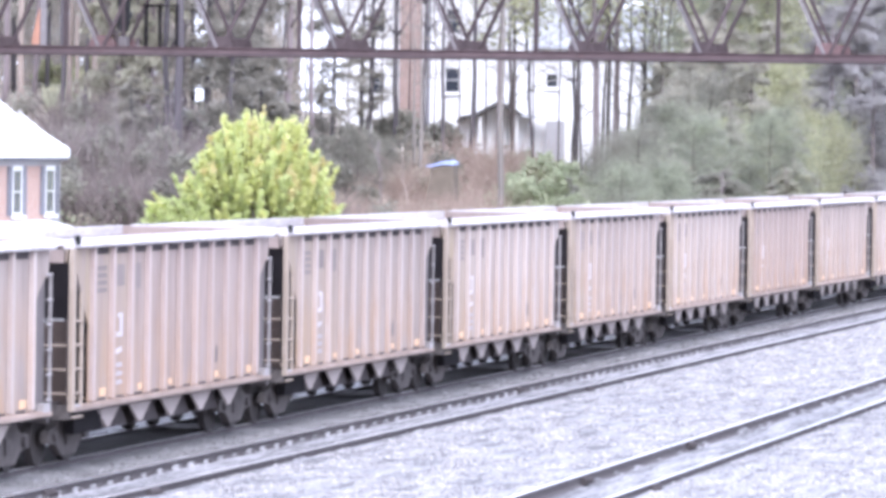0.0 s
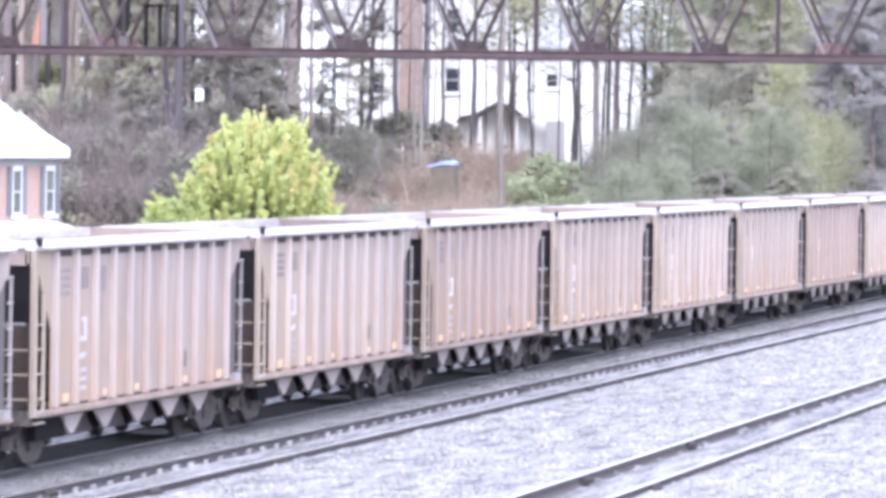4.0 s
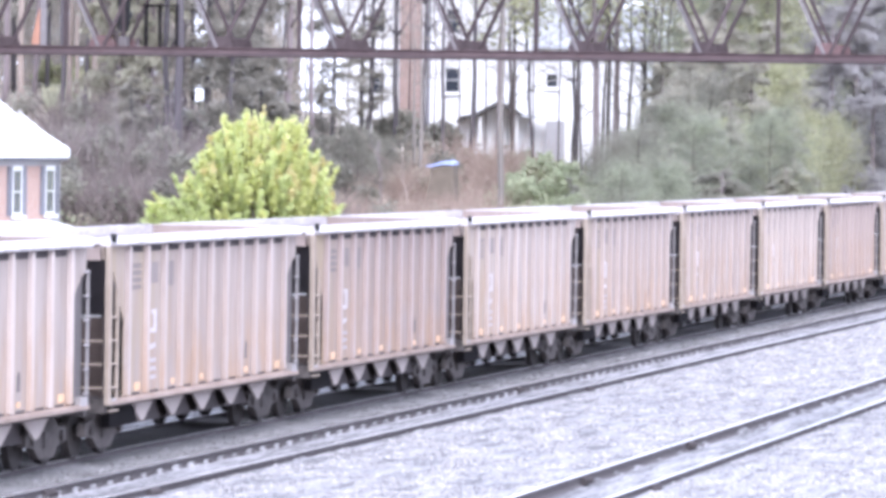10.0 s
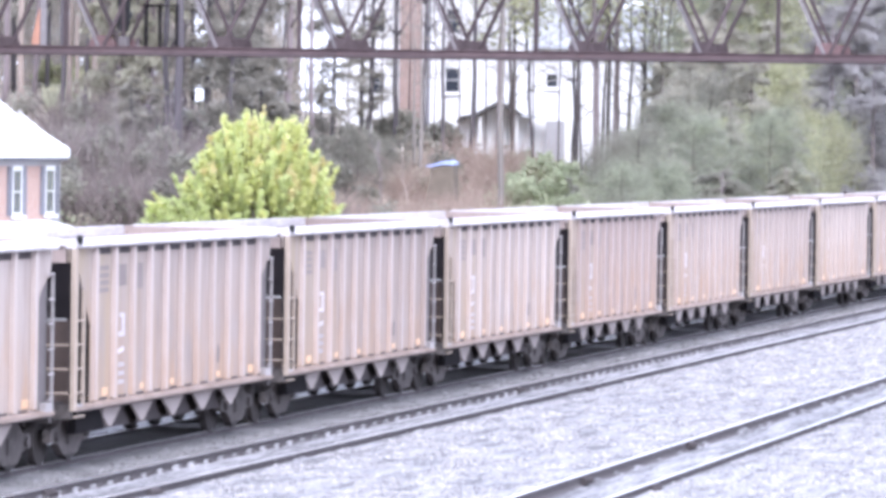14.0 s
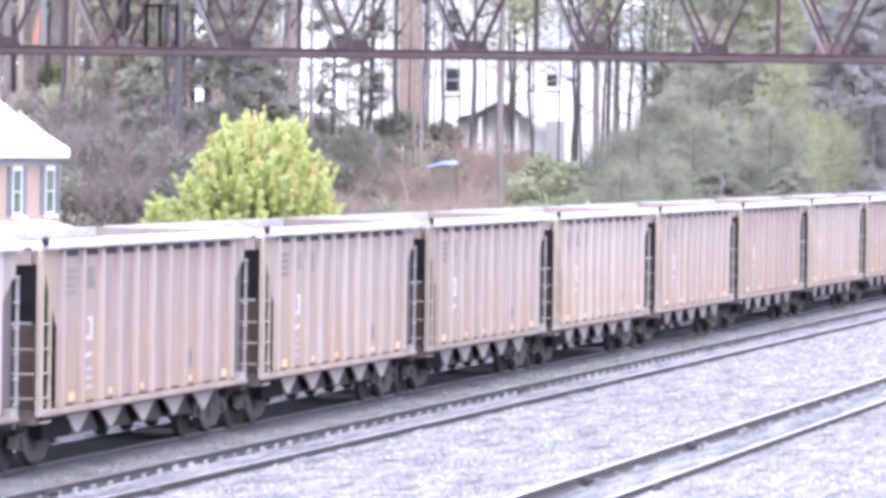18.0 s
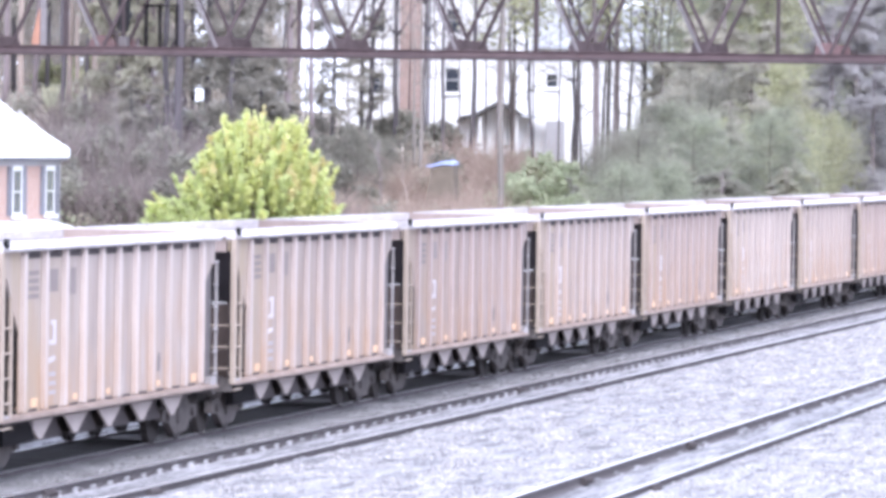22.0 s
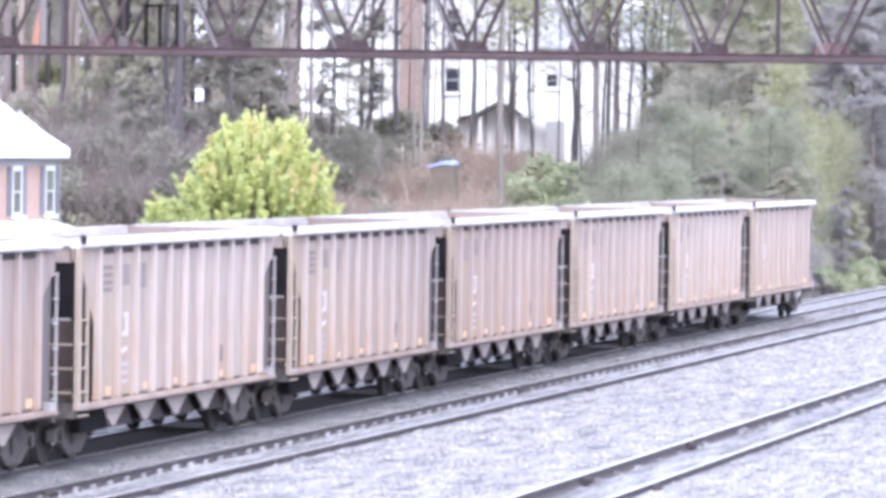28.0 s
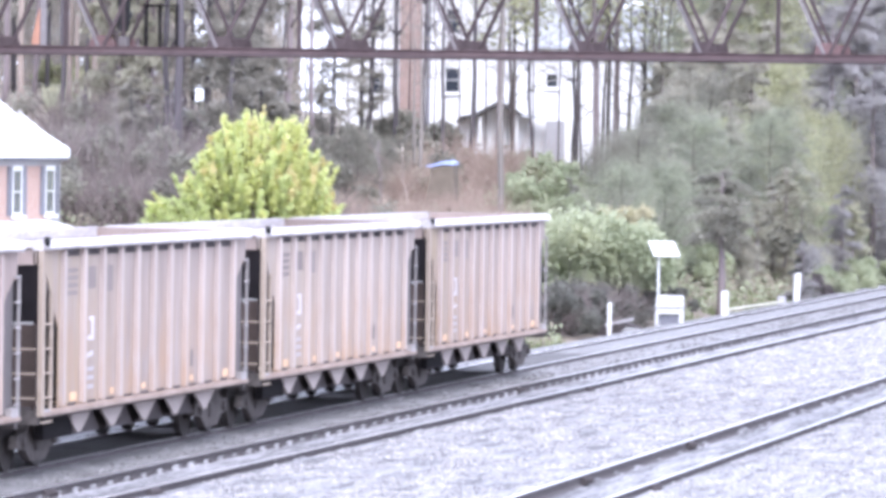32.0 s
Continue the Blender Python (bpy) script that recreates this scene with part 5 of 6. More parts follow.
def trunk_mesh(seed, height, radius, bark, bow=0.3, forks=5, first=4):
    """One bare trunk: tapered, slightly bowed and knotted, with a few rising forks near the top."""
    rng = np.random.default_rng(seed)
    s = Shape()
    ph, steps = rng.uniform(0, 6.28), 10
    pts = []
    for k in range(steps + 1):
        h = k / steps
        pts.append(Vector((bow * math.sin(2.2 * h + ph) - bow * math.sin(ph) + rng.normal(0, 0.03), rng.normal(0, 0.05), -0.4 + h * (height + 0.4))))
    s.tube(pts, [radius * (1.2 if k == 0 else 1 - 0.055 * k + rng.uniform(-0.05, 0.05)) for k in range(steps + 1)])
    limbs = []
    for k in range(forks):
        i = int(rng.integers(first, steps))
        a, n = rng.uniform(0, 6.28), rng.uniform(0.8, 2.4)
        way = Vector((math.cos(a) * n, math.sin(a) * n, n * rng.uniform(0.5, 1.3)))
        limbs.append(Shape().tube([pts[i], pts[i] + way * 0.5 + Vector((0, 0, -0.08 * n)), pts[i] + way], [radius * 0.36, radius * 0.22, radius * 0.07], 6).mesh("limb", bark, smooth=True))
    return s.mesh("trunk", bark, smooth=True), limbs


def conifer_meshes(seed, height, radius, boughs, spread, leaves, size, bark, leaf, low=0.1, droop=0.3, power=0.7, tufts=5):
    """A soft-needled evergreen: whorled boughs that droop, each carrying flat, ragged sprays of needles."""
    rng = np.random.default_rng(seed)
    s = Shape()
    s.tube([Vector((0, 0, -0.4)), Vector((0.05, 0, height * 0.3)), Vector((0, 0.04, height * 0.6)), Vector((0, 0, height))], [radius * 1.15, radius * 0.85, radius * 0.6, radius * 0.1])
    cloud = []
    for k in range(boughs):
        f = (k + rng.random()) / boughs
        h = height * (low + (1 - low) * f)
        a = rng.uniform(0, 6.28)
        n = spread * (0.18 + 0.82 * (1 - f) ** power) * rng.uniform(0.55, 1.15)
        out = np.array([math.cos(a), math.sin(a), 0.0])
        rise = rng.uniform(0.0, 0.35) - droop * 0.4
        mid = np.array([0, 0, h]) + out * n * 0.5 + np.array([0, 0, n * 0.5 * rise])
        tip = mid + out * n * 0.5 + np.array([0, 0, n * 0.5 * (rise - droop)])
        s.rod((0, 0, h), tuple(mid), radius * 0.2, radius * 0.12, 5, cap=False)
        s.rod(tuple(mid), tuple(tip), radius * 0.12, radius * 0.03, 5, cap=False)
        for j in range(tufts):
            u = rng.uniform(0.25, 1.05)
            c = mid + (tip - mid) * (2 * u - 1) if u > 0.5 else np.array([0, 0, h]) * (1 - 2 * u) + mid * 2 * u
            m = int(leaves / boughs / tufts * rng.uniform(0.5, 1.5))
            q = rng.normal(size=(m, 3)) * np.array([0.15, 0.15, 0.085]) * n * rng.uniform(0.7, 1.3)
            q[:, 2] -= 0.10 * np.abs(q[:, 0]) + 0.25 * np.abs(rng.normal(0, 0.05 * n, m))
            cloud.append(q + c)
    return {"trunk": s.mesh("trunk", bark, smooth=True), "crown": leaf_mesh("crown", np.concatenate(cloud), size, rng, leaf, flat=0.3)}


def build_trunks():
    """Single trunks that stand out on the slope and before the white house: bearing, distance, height, radius, lean."""
    rng = random.Random(41)
    kinds = {"tan": (BARK_TAN, "warm tan leafless tree on the slope"), "dark": (BARK_SLATE, "dark slate-grey leafless tree on the slope"),
             "mauve": (BARK_MAUVE, "mauve-grey leafless tree on the slope")}
    for k, (kind, b, far, high, r, lean) in enumerate((
            ("tan", 16.17, 236, 15, 0.15, 0.4), ("mauve", 16.32, 240, 15, 0.15, 0), ("mauve", 16.02, 244, 15, 0.12, 0), ("dark", 15.735, 236, 14, 0.125, 0.5), ("tan", 15.67, 240, 15, 0.13, -0.4),
            ("tan", 15.58, 246, 15, 0.10, 0), ("dark", 15.494, 236, 15, 0.10, 0.6), ("tan", 15.375, 238, 16, 0.17, 0.7), ("mauve", 15.29, 240, 16, 0.30, -0.5), ("mauve", 15.21, 232, 15, 0.15, 0),
            ("dark", 15.09, 226, 14, 0.10, 1.0), ("mauve", 14.93, 224, 14, 0.11, 0), ("dark", 14.615, 211, 15, 0.14, 0.3), ("dark", 14.51, 210, 16, 0.19, -0.4), ("mauve", 14.44, 230, 15, 0.10, 0),
            ("dark", 14.215, 226, 14, 0.08, 0.4), ("mauve", 14.02, 226, 14, 0.10, 0.6), ("dark", 13.84, 232, 14, 0.09, 0.8), ("mauve", 13.36, 228, 15, 0.17, 0.4), ("mauve", 13.09, 232, 14, 0.12, 0), ("dark", 13.455, 236, 12, 0.07, 0.8),
            ("dark", 12.545, 262, 12, 0.125, 0.2), ("dark", 12.462, 262, 12, 0.14, -0.3), ("dark", 12.18, 262, 12, 0.15, 0.2), ("dark", 11.893, 262, 13, 0.11, -0.2), ("dark", 11.655, 258, 12, 0.11, 0.3),
            ("dark", 11.42, 258, 13, 0.15, 1.1), ("mauve", 11.07, 262, 14, 0.19, 0.7), ("dark", 10.66, 262, 12, 0.10, -1.2),
            ("dark", 10.235, 260, 12, 0.09, 0.9), ("dark", 10.16, 262, 12, 0.09, -0.9), ("mauve", 10.02, 262, 13, 0.20, 0.4), ("mauve", 9.83, 264, 13, 0.20, -0.5), ("mauve", 9.59, 262, 13, 0.13, 1.7),
            ("dark", 9.475, 264, 12, 0.09, 0.6), ("mauve", 15.31, 192, 4.6, 0.03, 0.9), ("mauve", 15.0, 190, 5.0, 0.03, -0.9), ("mauve", 14.72, 192, 5.2, 0.03, 1.0),
            ("mauve", 14.45, 196, 5.0, 0.03, -0.8), ("tan", 12.0, 214, 4.0, 0.05, 0.6), ("mauve", 12.28, 216, 4.0, 0.045, -0.4))):
        x, y = spot(b, far)
        bark, label = kinds[kind]
        trunk, limbs = trunk_mesh(300 + k, high, r, bark, lean * 0.45, 6 if 9 < b < 12.6 else 5, 6 if 9 < b < 12.6 else 4)
        tree = plant("bare_tree", {"trunk": trunk}, label, "tree", "bare trees", x, y, rng.uniform(-25, 25))
        for limb in limbs:
            part("limb", limb, None, tree)


def build_evergreens():
    """Soft grey-green evergreens and ivy-grown trees, from the left of the golden tree round to the far right."""
    rng = random.Random(43)
    pine = [conifer_meshes(200 + k, 10.0, 0.15, 48, 3.1, 27000, 0.09, BARK_MAUVE, LEAF_PINE, low=0.05, droop=0.45) for k in range(3)]
    fir = [conifer_meshes(260 + k, 10.0, 0.15, 44, 3.1, 13000, 0.125, BARK_SLATE, LEAF_FIR, low=0.05, droop=0.45) for k in range(2)]
    high = [conifer_meshes(210 + k, 12.0, 0.11, 34, 2.3, 4200, 0.12, BARK_SLATE, LEAF_FIR, low=0.30, droop=0.15, power=0.3) for k in range(2)]
    ivy = [conifer_meshes(220 + k, 10.0, 0.16, 50, 1.5, 7500, 0.11, BARK_MAUVE, LEAF_OLIVE, low=0.02, droop=0.5, power=0.25) for k in range(2)]
    lime = [conifer_meshes(230 + k, 10.0, 0.15, 40, 2.8, 22000, 0.09, BARK_MAUVE, LEAF_HAZEL, low=0.05, droop=0.3, power=0.5) for k in range(2)]
    gloom = [conifer_meshes(240 + k, 10.0, 0.15, 40, 2.8, 28000, 0.08, BARK_MAUVE, LEAF_HAZE, low=0.03, droop=0.4) for k in range(2)]
    dark = [conifer_meshes(250 + k, 10.0, 0.15, 40, 2.6, 20000, 0.095, BARK_SLATE, LEAF_DULL, low=0.03, droop=0.4) for k in range(2)]
    x, y = spot(8.70, 190)
    plant("half_bare_tree", conifer_meshes(270, 5.2, 0.15, 22, 1.3, 3000, 0.09, BARK_MAUVE, LEAF_DARK, low=0.5, droop=0.3, power=0.3), "small tree with a thick mauve-grey trunk and thin leaves", "tree", "", x, y)
    x, y = spot(7.845, 206)
    plant("small_dark_fir", conifer_meshes(275, 2.9, 0.07, 30, 0.62, 5000, 0.07, BARK_SLATE, LEAF_MURK, low=0.03, droop=0.3, power=0.5), "small dark fir behind the white marker post", "tree", "", x, y)
    for meshes, name, label, group, rows in (
            (high, "high_pine", "tall evergreen with ragged grey-green boughs", "high pines",
             ((14.36, 226, 1.0), (14.17, 230, 1.05), (13.93, 224, 0.95), (13.62, 228, 0.9), (12.86, 240, 0.75), (12.47, 262, 0.66), (15.05, 238, 1.0), (16.25, 250, 1.0), (15.9, 256, 1.1))),
            (pine, "soft_evergreen", "soft drooping grey-green evergreen on the slope", "soft evergreens",
             (
              (9.35, 246, 0.72), (9.05, 238, 0.85), (8.7, 246, 1.05), (8.4, 232, 0.8), (9.55, 232, 0.42), (9.25, 216, 0.46), (8.95, 206, 0.42), (8.62, 226, 0.62), (8.2, 244, 0.95), (9.75, 226, 0.38), (8.5, 206, 0.34), (8.15, 216, 0.42), (7.95, 226, 0.6))),
            (fir, "dull_fir", "dull grey-green fir on the slope", "dull firs",
             ((13.95, 216, 0.62), (13.62, 220, 0.66), (13.3, 224, 0.44), (12.72, 232, 0.38), (12.45, 238, 0.33), (15.0, 206, 0.46), (14.72, 202, 0.46), (14.9, 198, 0.36), (13.1, 222, 0.36))),
            (ivy, "ivy_grown_tree", "ivy-grown olive-green tree trunk on the slope", "ivy-grown trees",
             ((15.12, 224, 1.0), (14.95, 222, 0.9), (14.78, 224, 1.05), (15.25, 230, 1.0), (8.02, 214, 0.5), (8.32, 212, 0.36))),
            (lime, "young_leaved_tree", "tree in pale yellow-green young leaf", "young-leaved trees",
             ((8.25, 250, 1.25), (8.02, 236, 0.75), (8.1, 262, 1.35), (7.85, 222, 0.45), (8.55, 262, 1.25), (9.0, 264, 1.1), (7.3, 232, 0.36))),
            (gloom, "shaded_evergreen", "dim grey evergreen of the woods, haze put into its leaf colour", "shaded evergreens",
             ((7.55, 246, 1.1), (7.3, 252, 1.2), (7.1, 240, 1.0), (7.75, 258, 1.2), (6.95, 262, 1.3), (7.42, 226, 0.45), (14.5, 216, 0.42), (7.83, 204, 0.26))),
            (dark, "dull_evergreen", "dull dark green evergreen on the slope", "dull evergreens",
             ((8.82, 222, 0.55), (9.15, 228, 0.62), (8.08, 228, 0.5), (9.62, 240, 0.45), (10.3, 236, 0.32), (8.4, 222, 0.45), (14.3, 214, 0.40), (15.62, 186, 0.26), (13.05, 218, 0.34)))):
        for k, (b, far, size) in enumerate(rows):
            x, y = spot(b, far)
            plant(name, meshes[k % len(meshes)], label, "tree", group, x, y, rng.uniform(0, 360), size)


def build_lawn():
    """A rough lawn that shows between the trunks at the top of the slope."""
    s = Shape()
    nb, nd = 24, 14
    for j in range(nd):
        for i in range(nb):
            near = 235 + 3 * noise.noise((i * 0.6, 0.0, 3.0))
            x, y = spot(14.85 + 1.1 * i / (nb - 1), near + (284 - near) * j / (nd - 1))
            s.v.append((x, y, hill(x, y) + (0.12 if 0 < j and 0 < i < nb - 1 else -0.5)))
    s.f = [(j * nb + i, j * nb + i + 1, (j + 1) * nb + i + 1, (j + 1) * nb + i) for j in range(nd - 1) for i in range(nb - 1)]
    solid("lawn", s, LAWN, "rough yellow-green lawn at the top of the slope", "lawn", kind="structure", smooth=True)
    rng = np.random.default_rng(29)
    n = 9000
    b, d = np.radians(rng.uniform(14.85, 15.95, n)), rng.uniform(238, 270, n)
    p = np.stack([-d * np.sin(b), d * np.cos(b), d * 0], 1)
    p[:, 2] = [hill(float(a), float(c)) + 0.1 for a, c, _ in p]
    w = rng.normal(size=(n, 3)) * 0.06
    w[:, 2] = rng.uniform(0.08, 0.25, n)
    tagged(new("lawn_grass", twig_mesh("lawn_grass", p, w, np.full(n, 0.04), LEAF_HAZEL)), "uncut spring grass of the lawn", "grass", kind="stuff")


def build_bushes():
    rng = random.Random(8)
    green = [bush_meshes(70 + k, 3.4, 3.2, 2.6, 6000, 0.16, LEAF_BUSH, lumps=11) for k in range(2)]
    dark = [bush_meshes(80 + k, 3.6, 3.6, 2.4, 4500, 0.17, LEAF_DARK, lumps=10) for k in range(2)]
    russet = [bush_meshes(90 + k, 3.0, 3.0, 2.4, 500, 0.12, LEAF_GREY, stems=14, twigs=1500, twig_material=TWIG_RED) for k in range(2)]
    big = bush_meshes(99, 4.0, 5.0, 3.7, 30000, 0.12, LEAF_BUSH, lumps=30, low=0.3)
    x, y = spot(10.089, 178)
    plant("large_bush", big, "large rounded fresh green bush beside the track", "bush", "", x, y)
    x, y = spot(10.45, 177)
    plant("green_bush", green[0], "fresh green bush beside the track", "bush", "green bushes", x, y, 40, 1.0)
    for b, far, s in ((10.691, 238, 1.3), (10.511, 239, 1.4), (10.312, 240, 1.4), (10.107, 241, 1.3), (10.36, 250, 1.15), (10.179, 246, 1.1), (10.541, 244, 1.0), (10.992, 262, 0.9), (10.751, 268, 1.0), (10.48, 266, 0.95), (10.209, 270, 1.0), (9.969, 268, 1.0), (11.263, 262, 0.8), (9.728, 262, 1.0), (9.217, 200, 0.8), (8.946, 205, 0.8), (8.315, 222, 1.0), (8.015, 232, 1.1), (10.601, 232, 1.0), (10.812, 238, 1.1), (10.3, 235, 1.1), (10.45, 228, 0.9), (10.149, 230, 0.8), (10.691, 222, 0.7), (9.698, 195, 0.75), (9.517, 190, 0.6), (8.916, 215, 0.9), (8.556, 225, 0.9),
                      (8.195, 240, 0.9), (7.835, 262, 0.9), (7.536, 280, 0.9), (7.28, 222, 0.5), (7.12, 228, 0.55), (6.99, 236, 0.6), (7.45, 216, 0.45), (7.58, 214, 0.5), (7.35, 226, 0.55), (7.66, 218, 0.55), (7.2, 242, 0.7), (7.236, 290, 1.0), (6.997, 300, 1.2), (7.356, 310, 1.1), (14.845, 180, 0.45)):
        x, y = spot(b, far)
        plant("green_bush", green[rng.randrange(2)], "fresh green bush on the bank", "bush", "green bushes", x, y, rng.uniform(0, 360), s)
    for b, far, s in ((15.595, 192, 0.7), (15.295, 192, 0.9), (14.965, 192, 1.1), (14.574, 200, 1.2), (12.709, 222, 1.0), (12.408, 236, 1.1), (12.83, 240, 1.3), (12.047, 245, 1.0), (11.384, 245, 0.9),
                      (9.999, 225, 1.0), (9.758, 214, 1.1), (10.42, 196, 0.9), (10.119, 200, 1.0), (9.157, 205, 1.1), (7.955, 238, 0.9), (8.375, 216, 0.9), (12.528, 250, 1.2), (11.745, 252, 1.0), (12.167, 262, 1.3), (11.956, 266, 1.2), (11.806, 268, 1.1), (12.408, 264, 1.2)):
        x, y = spot(b, far)
        plant("dark_bush", dark[rng.randrange(2)], "dark evergreen undergrowth bush", "bush", "dark undergrowth", x, y, rng.uniform(0, 360), s)
    for b, far, s in ((11.474, 240, 1.5), (11.336, 240, 1.5), (11.191, 241, 1.55), (11.053, 246, 1.35), (10.914, 250, 1.2), (11.625, 232, 1.05), (12.167, 228, 1.0), (11.914, 230, 1.1)):
        x, y = spot(b, far)
        plant("russet_brush", russet[rng.randrange(2)], "leafless russet brush on the slope", "brush", "russet brush", x, y, b * 200, s)
    for k in range(26):
        b = rng.uniform(10.962, 12.86)
        far = rng.uniform(196, 232)
        x, y = spot(b, far)
        plant("russet_brush", russet[rng.randrange(2)], "leafless russet brush on the slope", "brush", "russet brush", x, y, rng.uniform(0, 360), rng.uniform(0.6, 1.0))
    mauve = [bush_meshes(95, 3.0, 3.0, 2.6, 1400, 0.12, LEAF_DARK, stems=16, twigs=1100, twig_material=TWIG_MAUVE),
             bush_meshes(96, 3.0, 3.0, 2.5, 4200, 0.13, LEAF_DARK, stems=16, twigs=200, twig_material=TWIG_MAUVE)]
    for k in range(24):
        x, y = spot(rng.uniform(12.769, 15.744), rng.uniform(182, 222))
        plant("grey_brush", mauve[k % 2], "leafless grey-mauve brush on the slope", "brush", "grey brush", x, y, rng.uniform(0, 360), rng.uniform(0.7, 1.3))
    for k in range(13):
        x, y = spot(15.894 - k * 0.17, 193 + (k * 37) % 7)
        plant("grey_brush", mauve[k % 2], "leafless grey-mauve brush on the slope", "brush", "grey brush", x, y, k * 47, 1.15 + 0.03 * (k % 4))
    # These bushes stand for shadowed undergrowth; the shade is in their leaf colour.
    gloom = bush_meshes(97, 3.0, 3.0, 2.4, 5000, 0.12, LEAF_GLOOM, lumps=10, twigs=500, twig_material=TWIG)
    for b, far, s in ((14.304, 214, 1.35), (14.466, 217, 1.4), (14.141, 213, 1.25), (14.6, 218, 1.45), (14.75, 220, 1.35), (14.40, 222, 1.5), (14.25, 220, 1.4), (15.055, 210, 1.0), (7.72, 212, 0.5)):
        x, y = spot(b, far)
        plant("gloomy_bush", gloom, "dark leafy bush, its leaf colour darkened for woodland shade", "bush", "shaded bushes", x, y, b * 300, s)
    # Dark-leaved growth put in for the shade under the large bush.
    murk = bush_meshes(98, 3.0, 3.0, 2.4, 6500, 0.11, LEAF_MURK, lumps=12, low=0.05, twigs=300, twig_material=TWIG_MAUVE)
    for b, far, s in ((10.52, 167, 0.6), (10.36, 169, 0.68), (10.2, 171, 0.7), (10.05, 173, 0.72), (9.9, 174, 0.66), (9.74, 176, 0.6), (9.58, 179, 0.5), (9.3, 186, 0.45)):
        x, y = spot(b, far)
        plant("shaded_undergrowth", murk, "dark tangled undergrowth standing in for the shade beneath the trackside bush", "undergrowth", "shaded undergrowth", x, y, b * 300, s)
    for b, far in ((11.775, 212), (11.673, 210), (11.565, 213)):
        x, y = spot(b, far)
        plant("russet_brush", russet[0], "leafless russet brush on the slope", "brush", "russet brush", x, y, rng.uniform(0, 360), 0.85)
    lime = bush_meshes(103, 3.0, 3.0, 2.2, 5000, 0.14, LEAF_LIME, lumps=9)
    for b, far, s in ((15.607, 262, 0.9), (15.343, 264, 0.95)):
        x, y = spot(b, far)
        plant("lime_bush", lime, "yellow-green bush in young leaf", "bush", "yellow-green bushes", x, y, b * 300, s)
    x, y = spot(9.84, 181.5)
    plant("amber_shrub", bush_meshes(101, 1.7, 1.3, 4.5, 2400, 0.10, LEAF_BUFF, lumps=11, low=0.72, twigs=200), "pale amber-leaved shrub behind the green bush", "bush", "", x, y, 0, 1.0)


def build_far_woods():
    """The mass of distant bare woods along the crest: countless twigs and buds."""
    rng = np.random.default_rng(17)

    def cloud(n, b0, b1, d0, d1, z0, z1):
        b = np.radians(rng.uniform(b0, b1, n))
        d = rng.uniform(d0, d1, n)
        x, y = -d * np.sin(b), d * np.cos(b)
        z = rng.uniform(z0, z1, n) + np.array([hill(float(a), float(c)) for a, c in zip(x, y)])
        return np.stack([x, y, z], 1)
    # Pale tints put the haze of distance into the leaves.
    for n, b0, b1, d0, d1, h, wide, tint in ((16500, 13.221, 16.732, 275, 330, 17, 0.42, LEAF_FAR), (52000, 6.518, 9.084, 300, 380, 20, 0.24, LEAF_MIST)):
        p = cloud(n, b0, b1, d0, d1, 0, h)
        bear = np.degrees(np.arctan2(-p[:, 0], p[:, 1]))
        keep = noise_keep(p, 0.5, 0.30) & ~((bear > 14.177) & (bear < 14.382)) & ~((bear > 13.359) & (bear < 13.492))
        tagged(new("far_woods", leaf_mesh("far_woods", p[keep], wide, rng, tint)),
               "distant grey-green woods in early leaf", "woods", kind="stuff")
        q = cloud(9000, b0, b1, d0 - 20, d1, 0, h)
        bear = np.degrees(np.arctan2(-q[:, 0], q[:, 1]))
        q = q[~((bear > 14.202) & (bear < 14.37))]
        w = rng.normal(size=(len(q), 3)) * 0.5
        w[:, 2] = np.abs(w[:, 2]) * 2 + 0.8
        tagged(new("far_branches", twig_mesh("far_branches", q, w, rng.uniform(0.02, 0.06, len(q)), TWIG)),
               "bare grey-brown branches of distant woods", "woods", kind="stuff")


def build_grass():
    """Weeds and low growth from the ballast's edge up the bank."""
    rng = np.random.default_rng(23)

    def patch(n, u0, u1):
        y = rng.uniform(146, 335, n)
        x = -(u0 + (u1 - u0) * rng.random(n) ** 1.3)
        z = np.array([hill(float(a), float(c)) for a, c in zip(x, y)])
        p = np.stack([x, y, z], 1)
        bare = (y > 158) & (y < 176) & (x > -33)
        return p[noise_keep(p, 0.45, 0.45) & ~bare]
    p = patch(30000, 28.7, 40)
    w = rng.normal(size=(len(p), 3)) * 0.10
    w[:, 2] = rng.uniform(0.12, 0.5, len(p))
    tagged(new("rank_grass", twig_mesh("rank_grass", p, w, np.full(len(p), 0.025), GRASS)), "rank green grass along the bank", "grass", kind="stuff")
    for n, material, high, label in ((45000, LEAF_BUSH, 0.7, "fresh green weeds covering the bank"), (36000, LEAF_GREY, 0.9, "dull grey-brown dead weeds on the bank")):
        p = patch(n, 28.9, 52)
        p[:, 2] += rng.random(len(p)) ** 1.6 * high
        tagged(new("bank_weeds", leaf_mesh("bank_weeds", p, 0.12, rng, material)), label, "weeds", kind="stuff")


build_woods()
build_trunks()
build_evergreens()
build_lawn()
build_bushes()
build_far_woods()
build_grass()


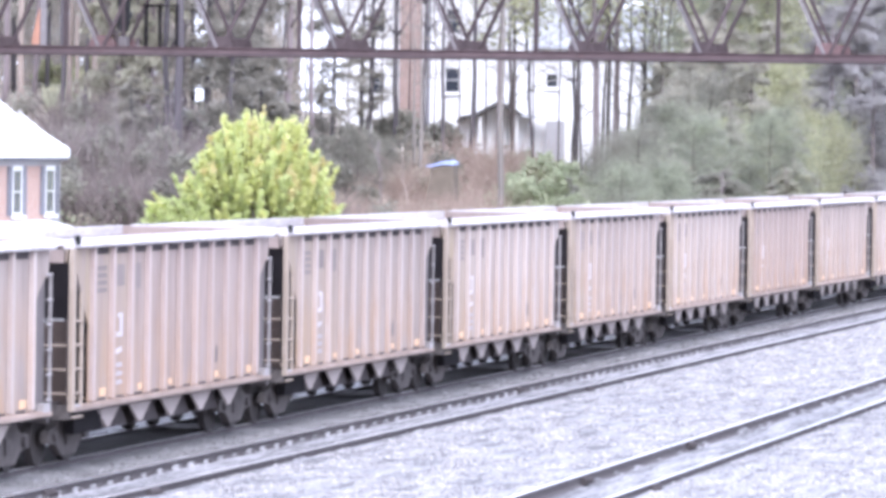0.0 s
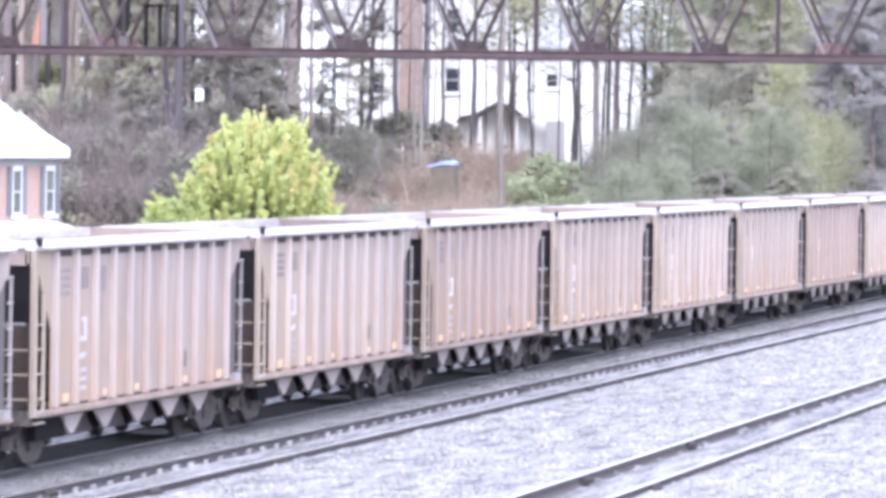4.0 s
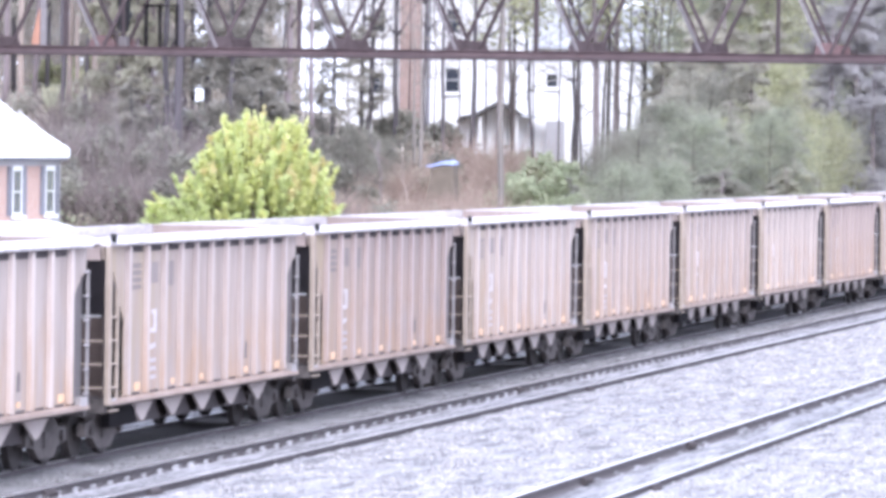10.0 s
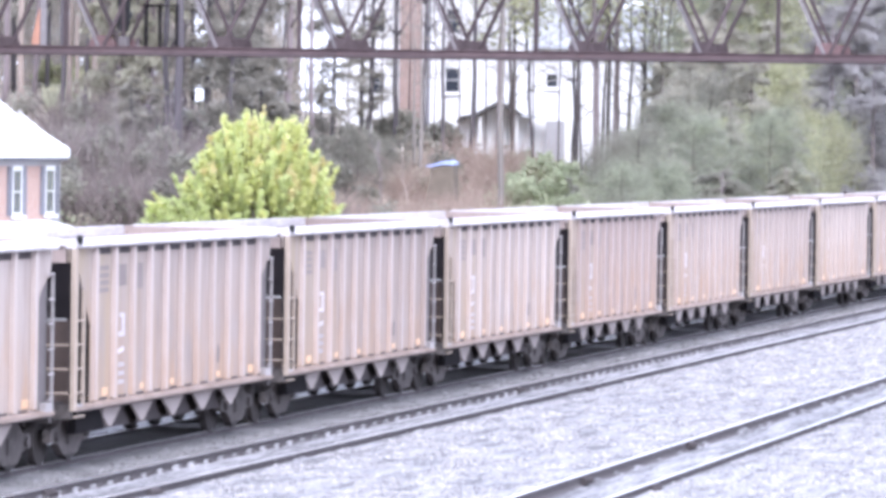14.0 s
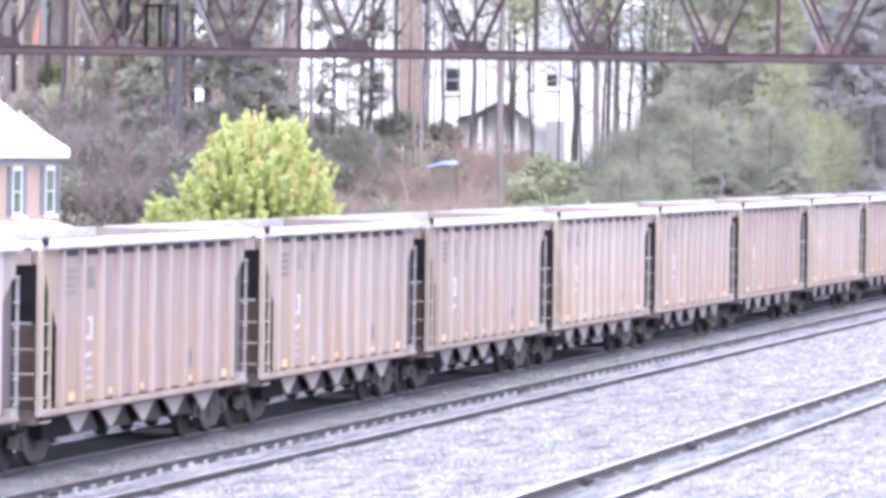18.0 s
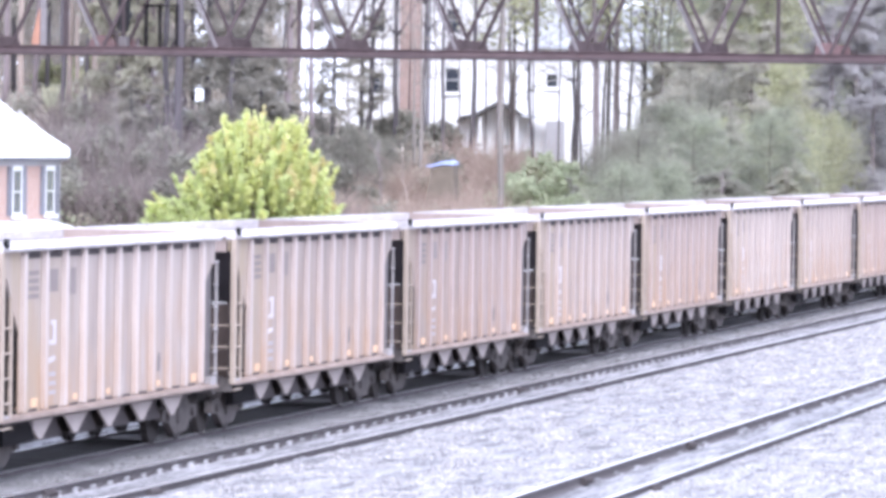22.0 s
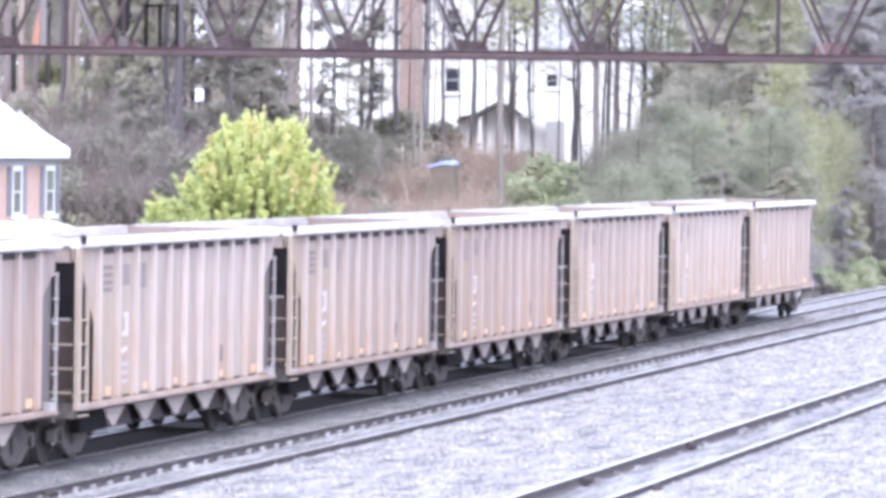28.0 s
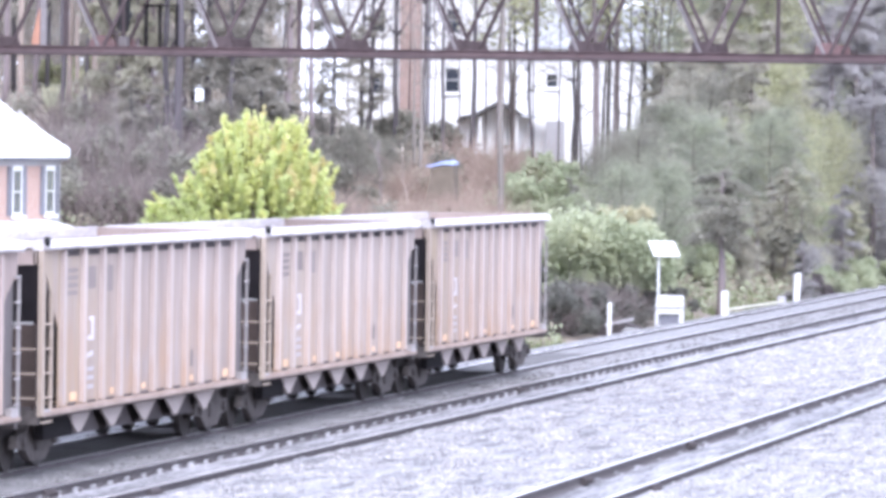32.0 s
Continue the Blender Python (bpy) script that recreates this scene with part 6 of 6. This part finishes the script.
# ---- trackside things
def build_trackside():
    # white cabinet with a solar panel on a pole
    x, y = -27.82, 171.1
    cab = thing("equipment_cabinet", "white trackside equipment cabinet on a white frame", "cabinet", at=(x, y, -0.35))
    w = 0.42
    part("cabinet_body", Shape().box(-w, w, -0.25, 0.25, 0.50, 0.96), WHITE_BOX, cab)
    part("cabinet_lid", Shape().prism([(-w - 0.02, 0.96), (w + 0.02, 0.96), (w - 0.04, 1.08), (-w + 0.1, 1.08)], -0.28, 0.28, "y"), WHITE_BOX, cab)
    part("drip_edge", Shape().box(-w - 0.04, w + 0.04, -0.29, 0.29, 0.70, 0.74), GREY_PAINT, cab)
    for a in (-w + 0.03, w - 0.03):
        for b in (-0.2, 0.2):
            part("leg", Shape().box(a - 0.05, a + 0.05, b - 0.05, b + 0.05, -0.2, 0.50), WHITE_BOX, cab)
    part("base_plate", Shape().box(-w, w, -0.25, 0.25, 0.02, 0.12), WHITE_BOX, cab)
    part("lid_seam", Shape().box(-w - 0.012, w + 0.012, -0.262, 0.262, 0.935, 0.955), GREY_PAINT, cab)
    part("bottom_rail", Shape().box(-w, w, -0.28, -0.24, 0.0, 0.09), WHITE_BOX, cab)
    part("battery_box", Shape().box(-0.30, 0.32, -0.15, 0.2, 0.12, 0.46), SHUTTER, cab, "dark grey battery box")
    sol = thing("solar_panel", "solar panel on a thin steel pole beside the cabinet", "solar panel", at=(x - 0.37, y - 0.1, -0.35))
    part("pole", Shape().rod((0, 0, -0.2), (0, 0, 2.40), 0.035, 0.035, 10), WHITE_PAINT, sol)
    tilt = Matrix.Translation((0.18, -0.05, 2.58)) @ Euler((radians(45), 0, radians(35))).to_matrix().to_4x4()
    p = part("panel", Shape().box(-0.46, 0.46, -0.32, 0.32, -0.02, 0.02), WHITE_PAINT, sol, "pale tilted panel")
    p.matrix_local = tilt
    part("back_sheet", Shape().box(-0.42, 0.42, -0.28, 0.28, -0.028, -0.022), PANEL, p)
    part("bracket", Shape().beam((0, 0, 2.35), (0.12, -0.02, 2.52), 0.04, 0.04), STEEL, sol)
    # white posts
    for px, py, h, r, label in ((-28.67, 164.7, 0.98, 0.055, "slim white marker post by the track"), ):
        ob = thing("marker_post", label, "post", "white posts", at=(px, py, -0.35))
        part("post", Shape().box(-r, r, -r, r, -0.2, h).rod((0, 0, h), (0, 0, h + 0.03), r, r * 0.5), WHITE_PAINT, ob)
    ob = thing("thick_post", "thick white-painted post by the track", "post", "white posts", at=(-27.25, 179.1, -0.35))
    part("post", Shape().box(-0.11, 0.11, -0.11, 0.11, -0.2, 1.02).prism([(-0.11, 1.02), (0.11, 1.02), (0.08, 1.06), (-0.08, 1.06)], -0.10, 0.10, "y"), WHITE_PAINT, ob)
    ob = thing("marker_post", "white marker post with a dark cap", "post", "white posts", at=(-27.84, 200.7, -0.35))
    part("post", Shape().rod((0, 0, -0.2), (0.06, 0, 1.22), 0.13, 0.13, 12), WHITE_PAINT, ob)
    part("cap", Shape().rod((0.06, 0, 1.22), (0.065, 0, 1.34), 0.135, 0.11, 12), BLACK, ob, "dark cap")
    # low white rail between the thick post and a grey stub
    r = thing("low_rail", "low pale rail between two posts", "rail", at=(-27.25, 179.1, -0.35))
    part("bar", Shape().beam((0.14, 0.1, 0.44), (-0.05, 14.0, 0.34), 0.05, 0.07), CREAM, r)
    part("stub_post", Shape().box(-0.2, 0.08, 14.0, 14.3, -0.2, 0.52), GREY_PAINT, r, "grey stub post")
    rocks = thing("scrap_pile", "dark rubbish heap with a pale board beside the track", "heap", at=(-28.9, 168.0, -0.45))
    part("mound", Shape().prism([(-0.9, -0.1), (0.95, -0.1), (0.6, 0.25), (0.1, 0.42), (-0.4, 0.3)], -0.4, 0.4, "y"), CAR_DARK, rocks)
    part("board", Shape().beam((-0.4, -0.45, 0.3), (0.5, -0.4, 0.52), 0.06, 0.10), GREY_PAINT, rocks, "pale board")
    part("plastic_sheet", Shape().prism([(0.1, 0.12), (0.85, 0.05), (0.8, 0.2), (0.3, 0.26)], -0.46, -0.42, "y"), STEEL, rocks)
    # blue tarpaulin over something on the slope
    x, y = spot(11.691, 218)
    tp = thing("tarpaulin", "blue tarpaulin sheet lying over a heap on the slope", "tarpaulin", at=(x, y, 4.65))
    part("sheet", Shape().prism([(-0.62, -0.05), (-0.2, 0.05), (0.1, 0.16), (0.45, 0.2), (0.62, 0.1), (0.6, 0.02), (0.1, 0.04), (-0.3, -0.06)], -0.5, 0.5, "y"), TARP, tp)
    part("mound", Shape().prism([(-0.7, -2.2), (0.7, -2.2), (0.58, 0.0), (0.1, 0.03), (-0.3, -0.07)], -0.45, 0.45, "y"), SOIL, tp)


build_trackside()
motions()
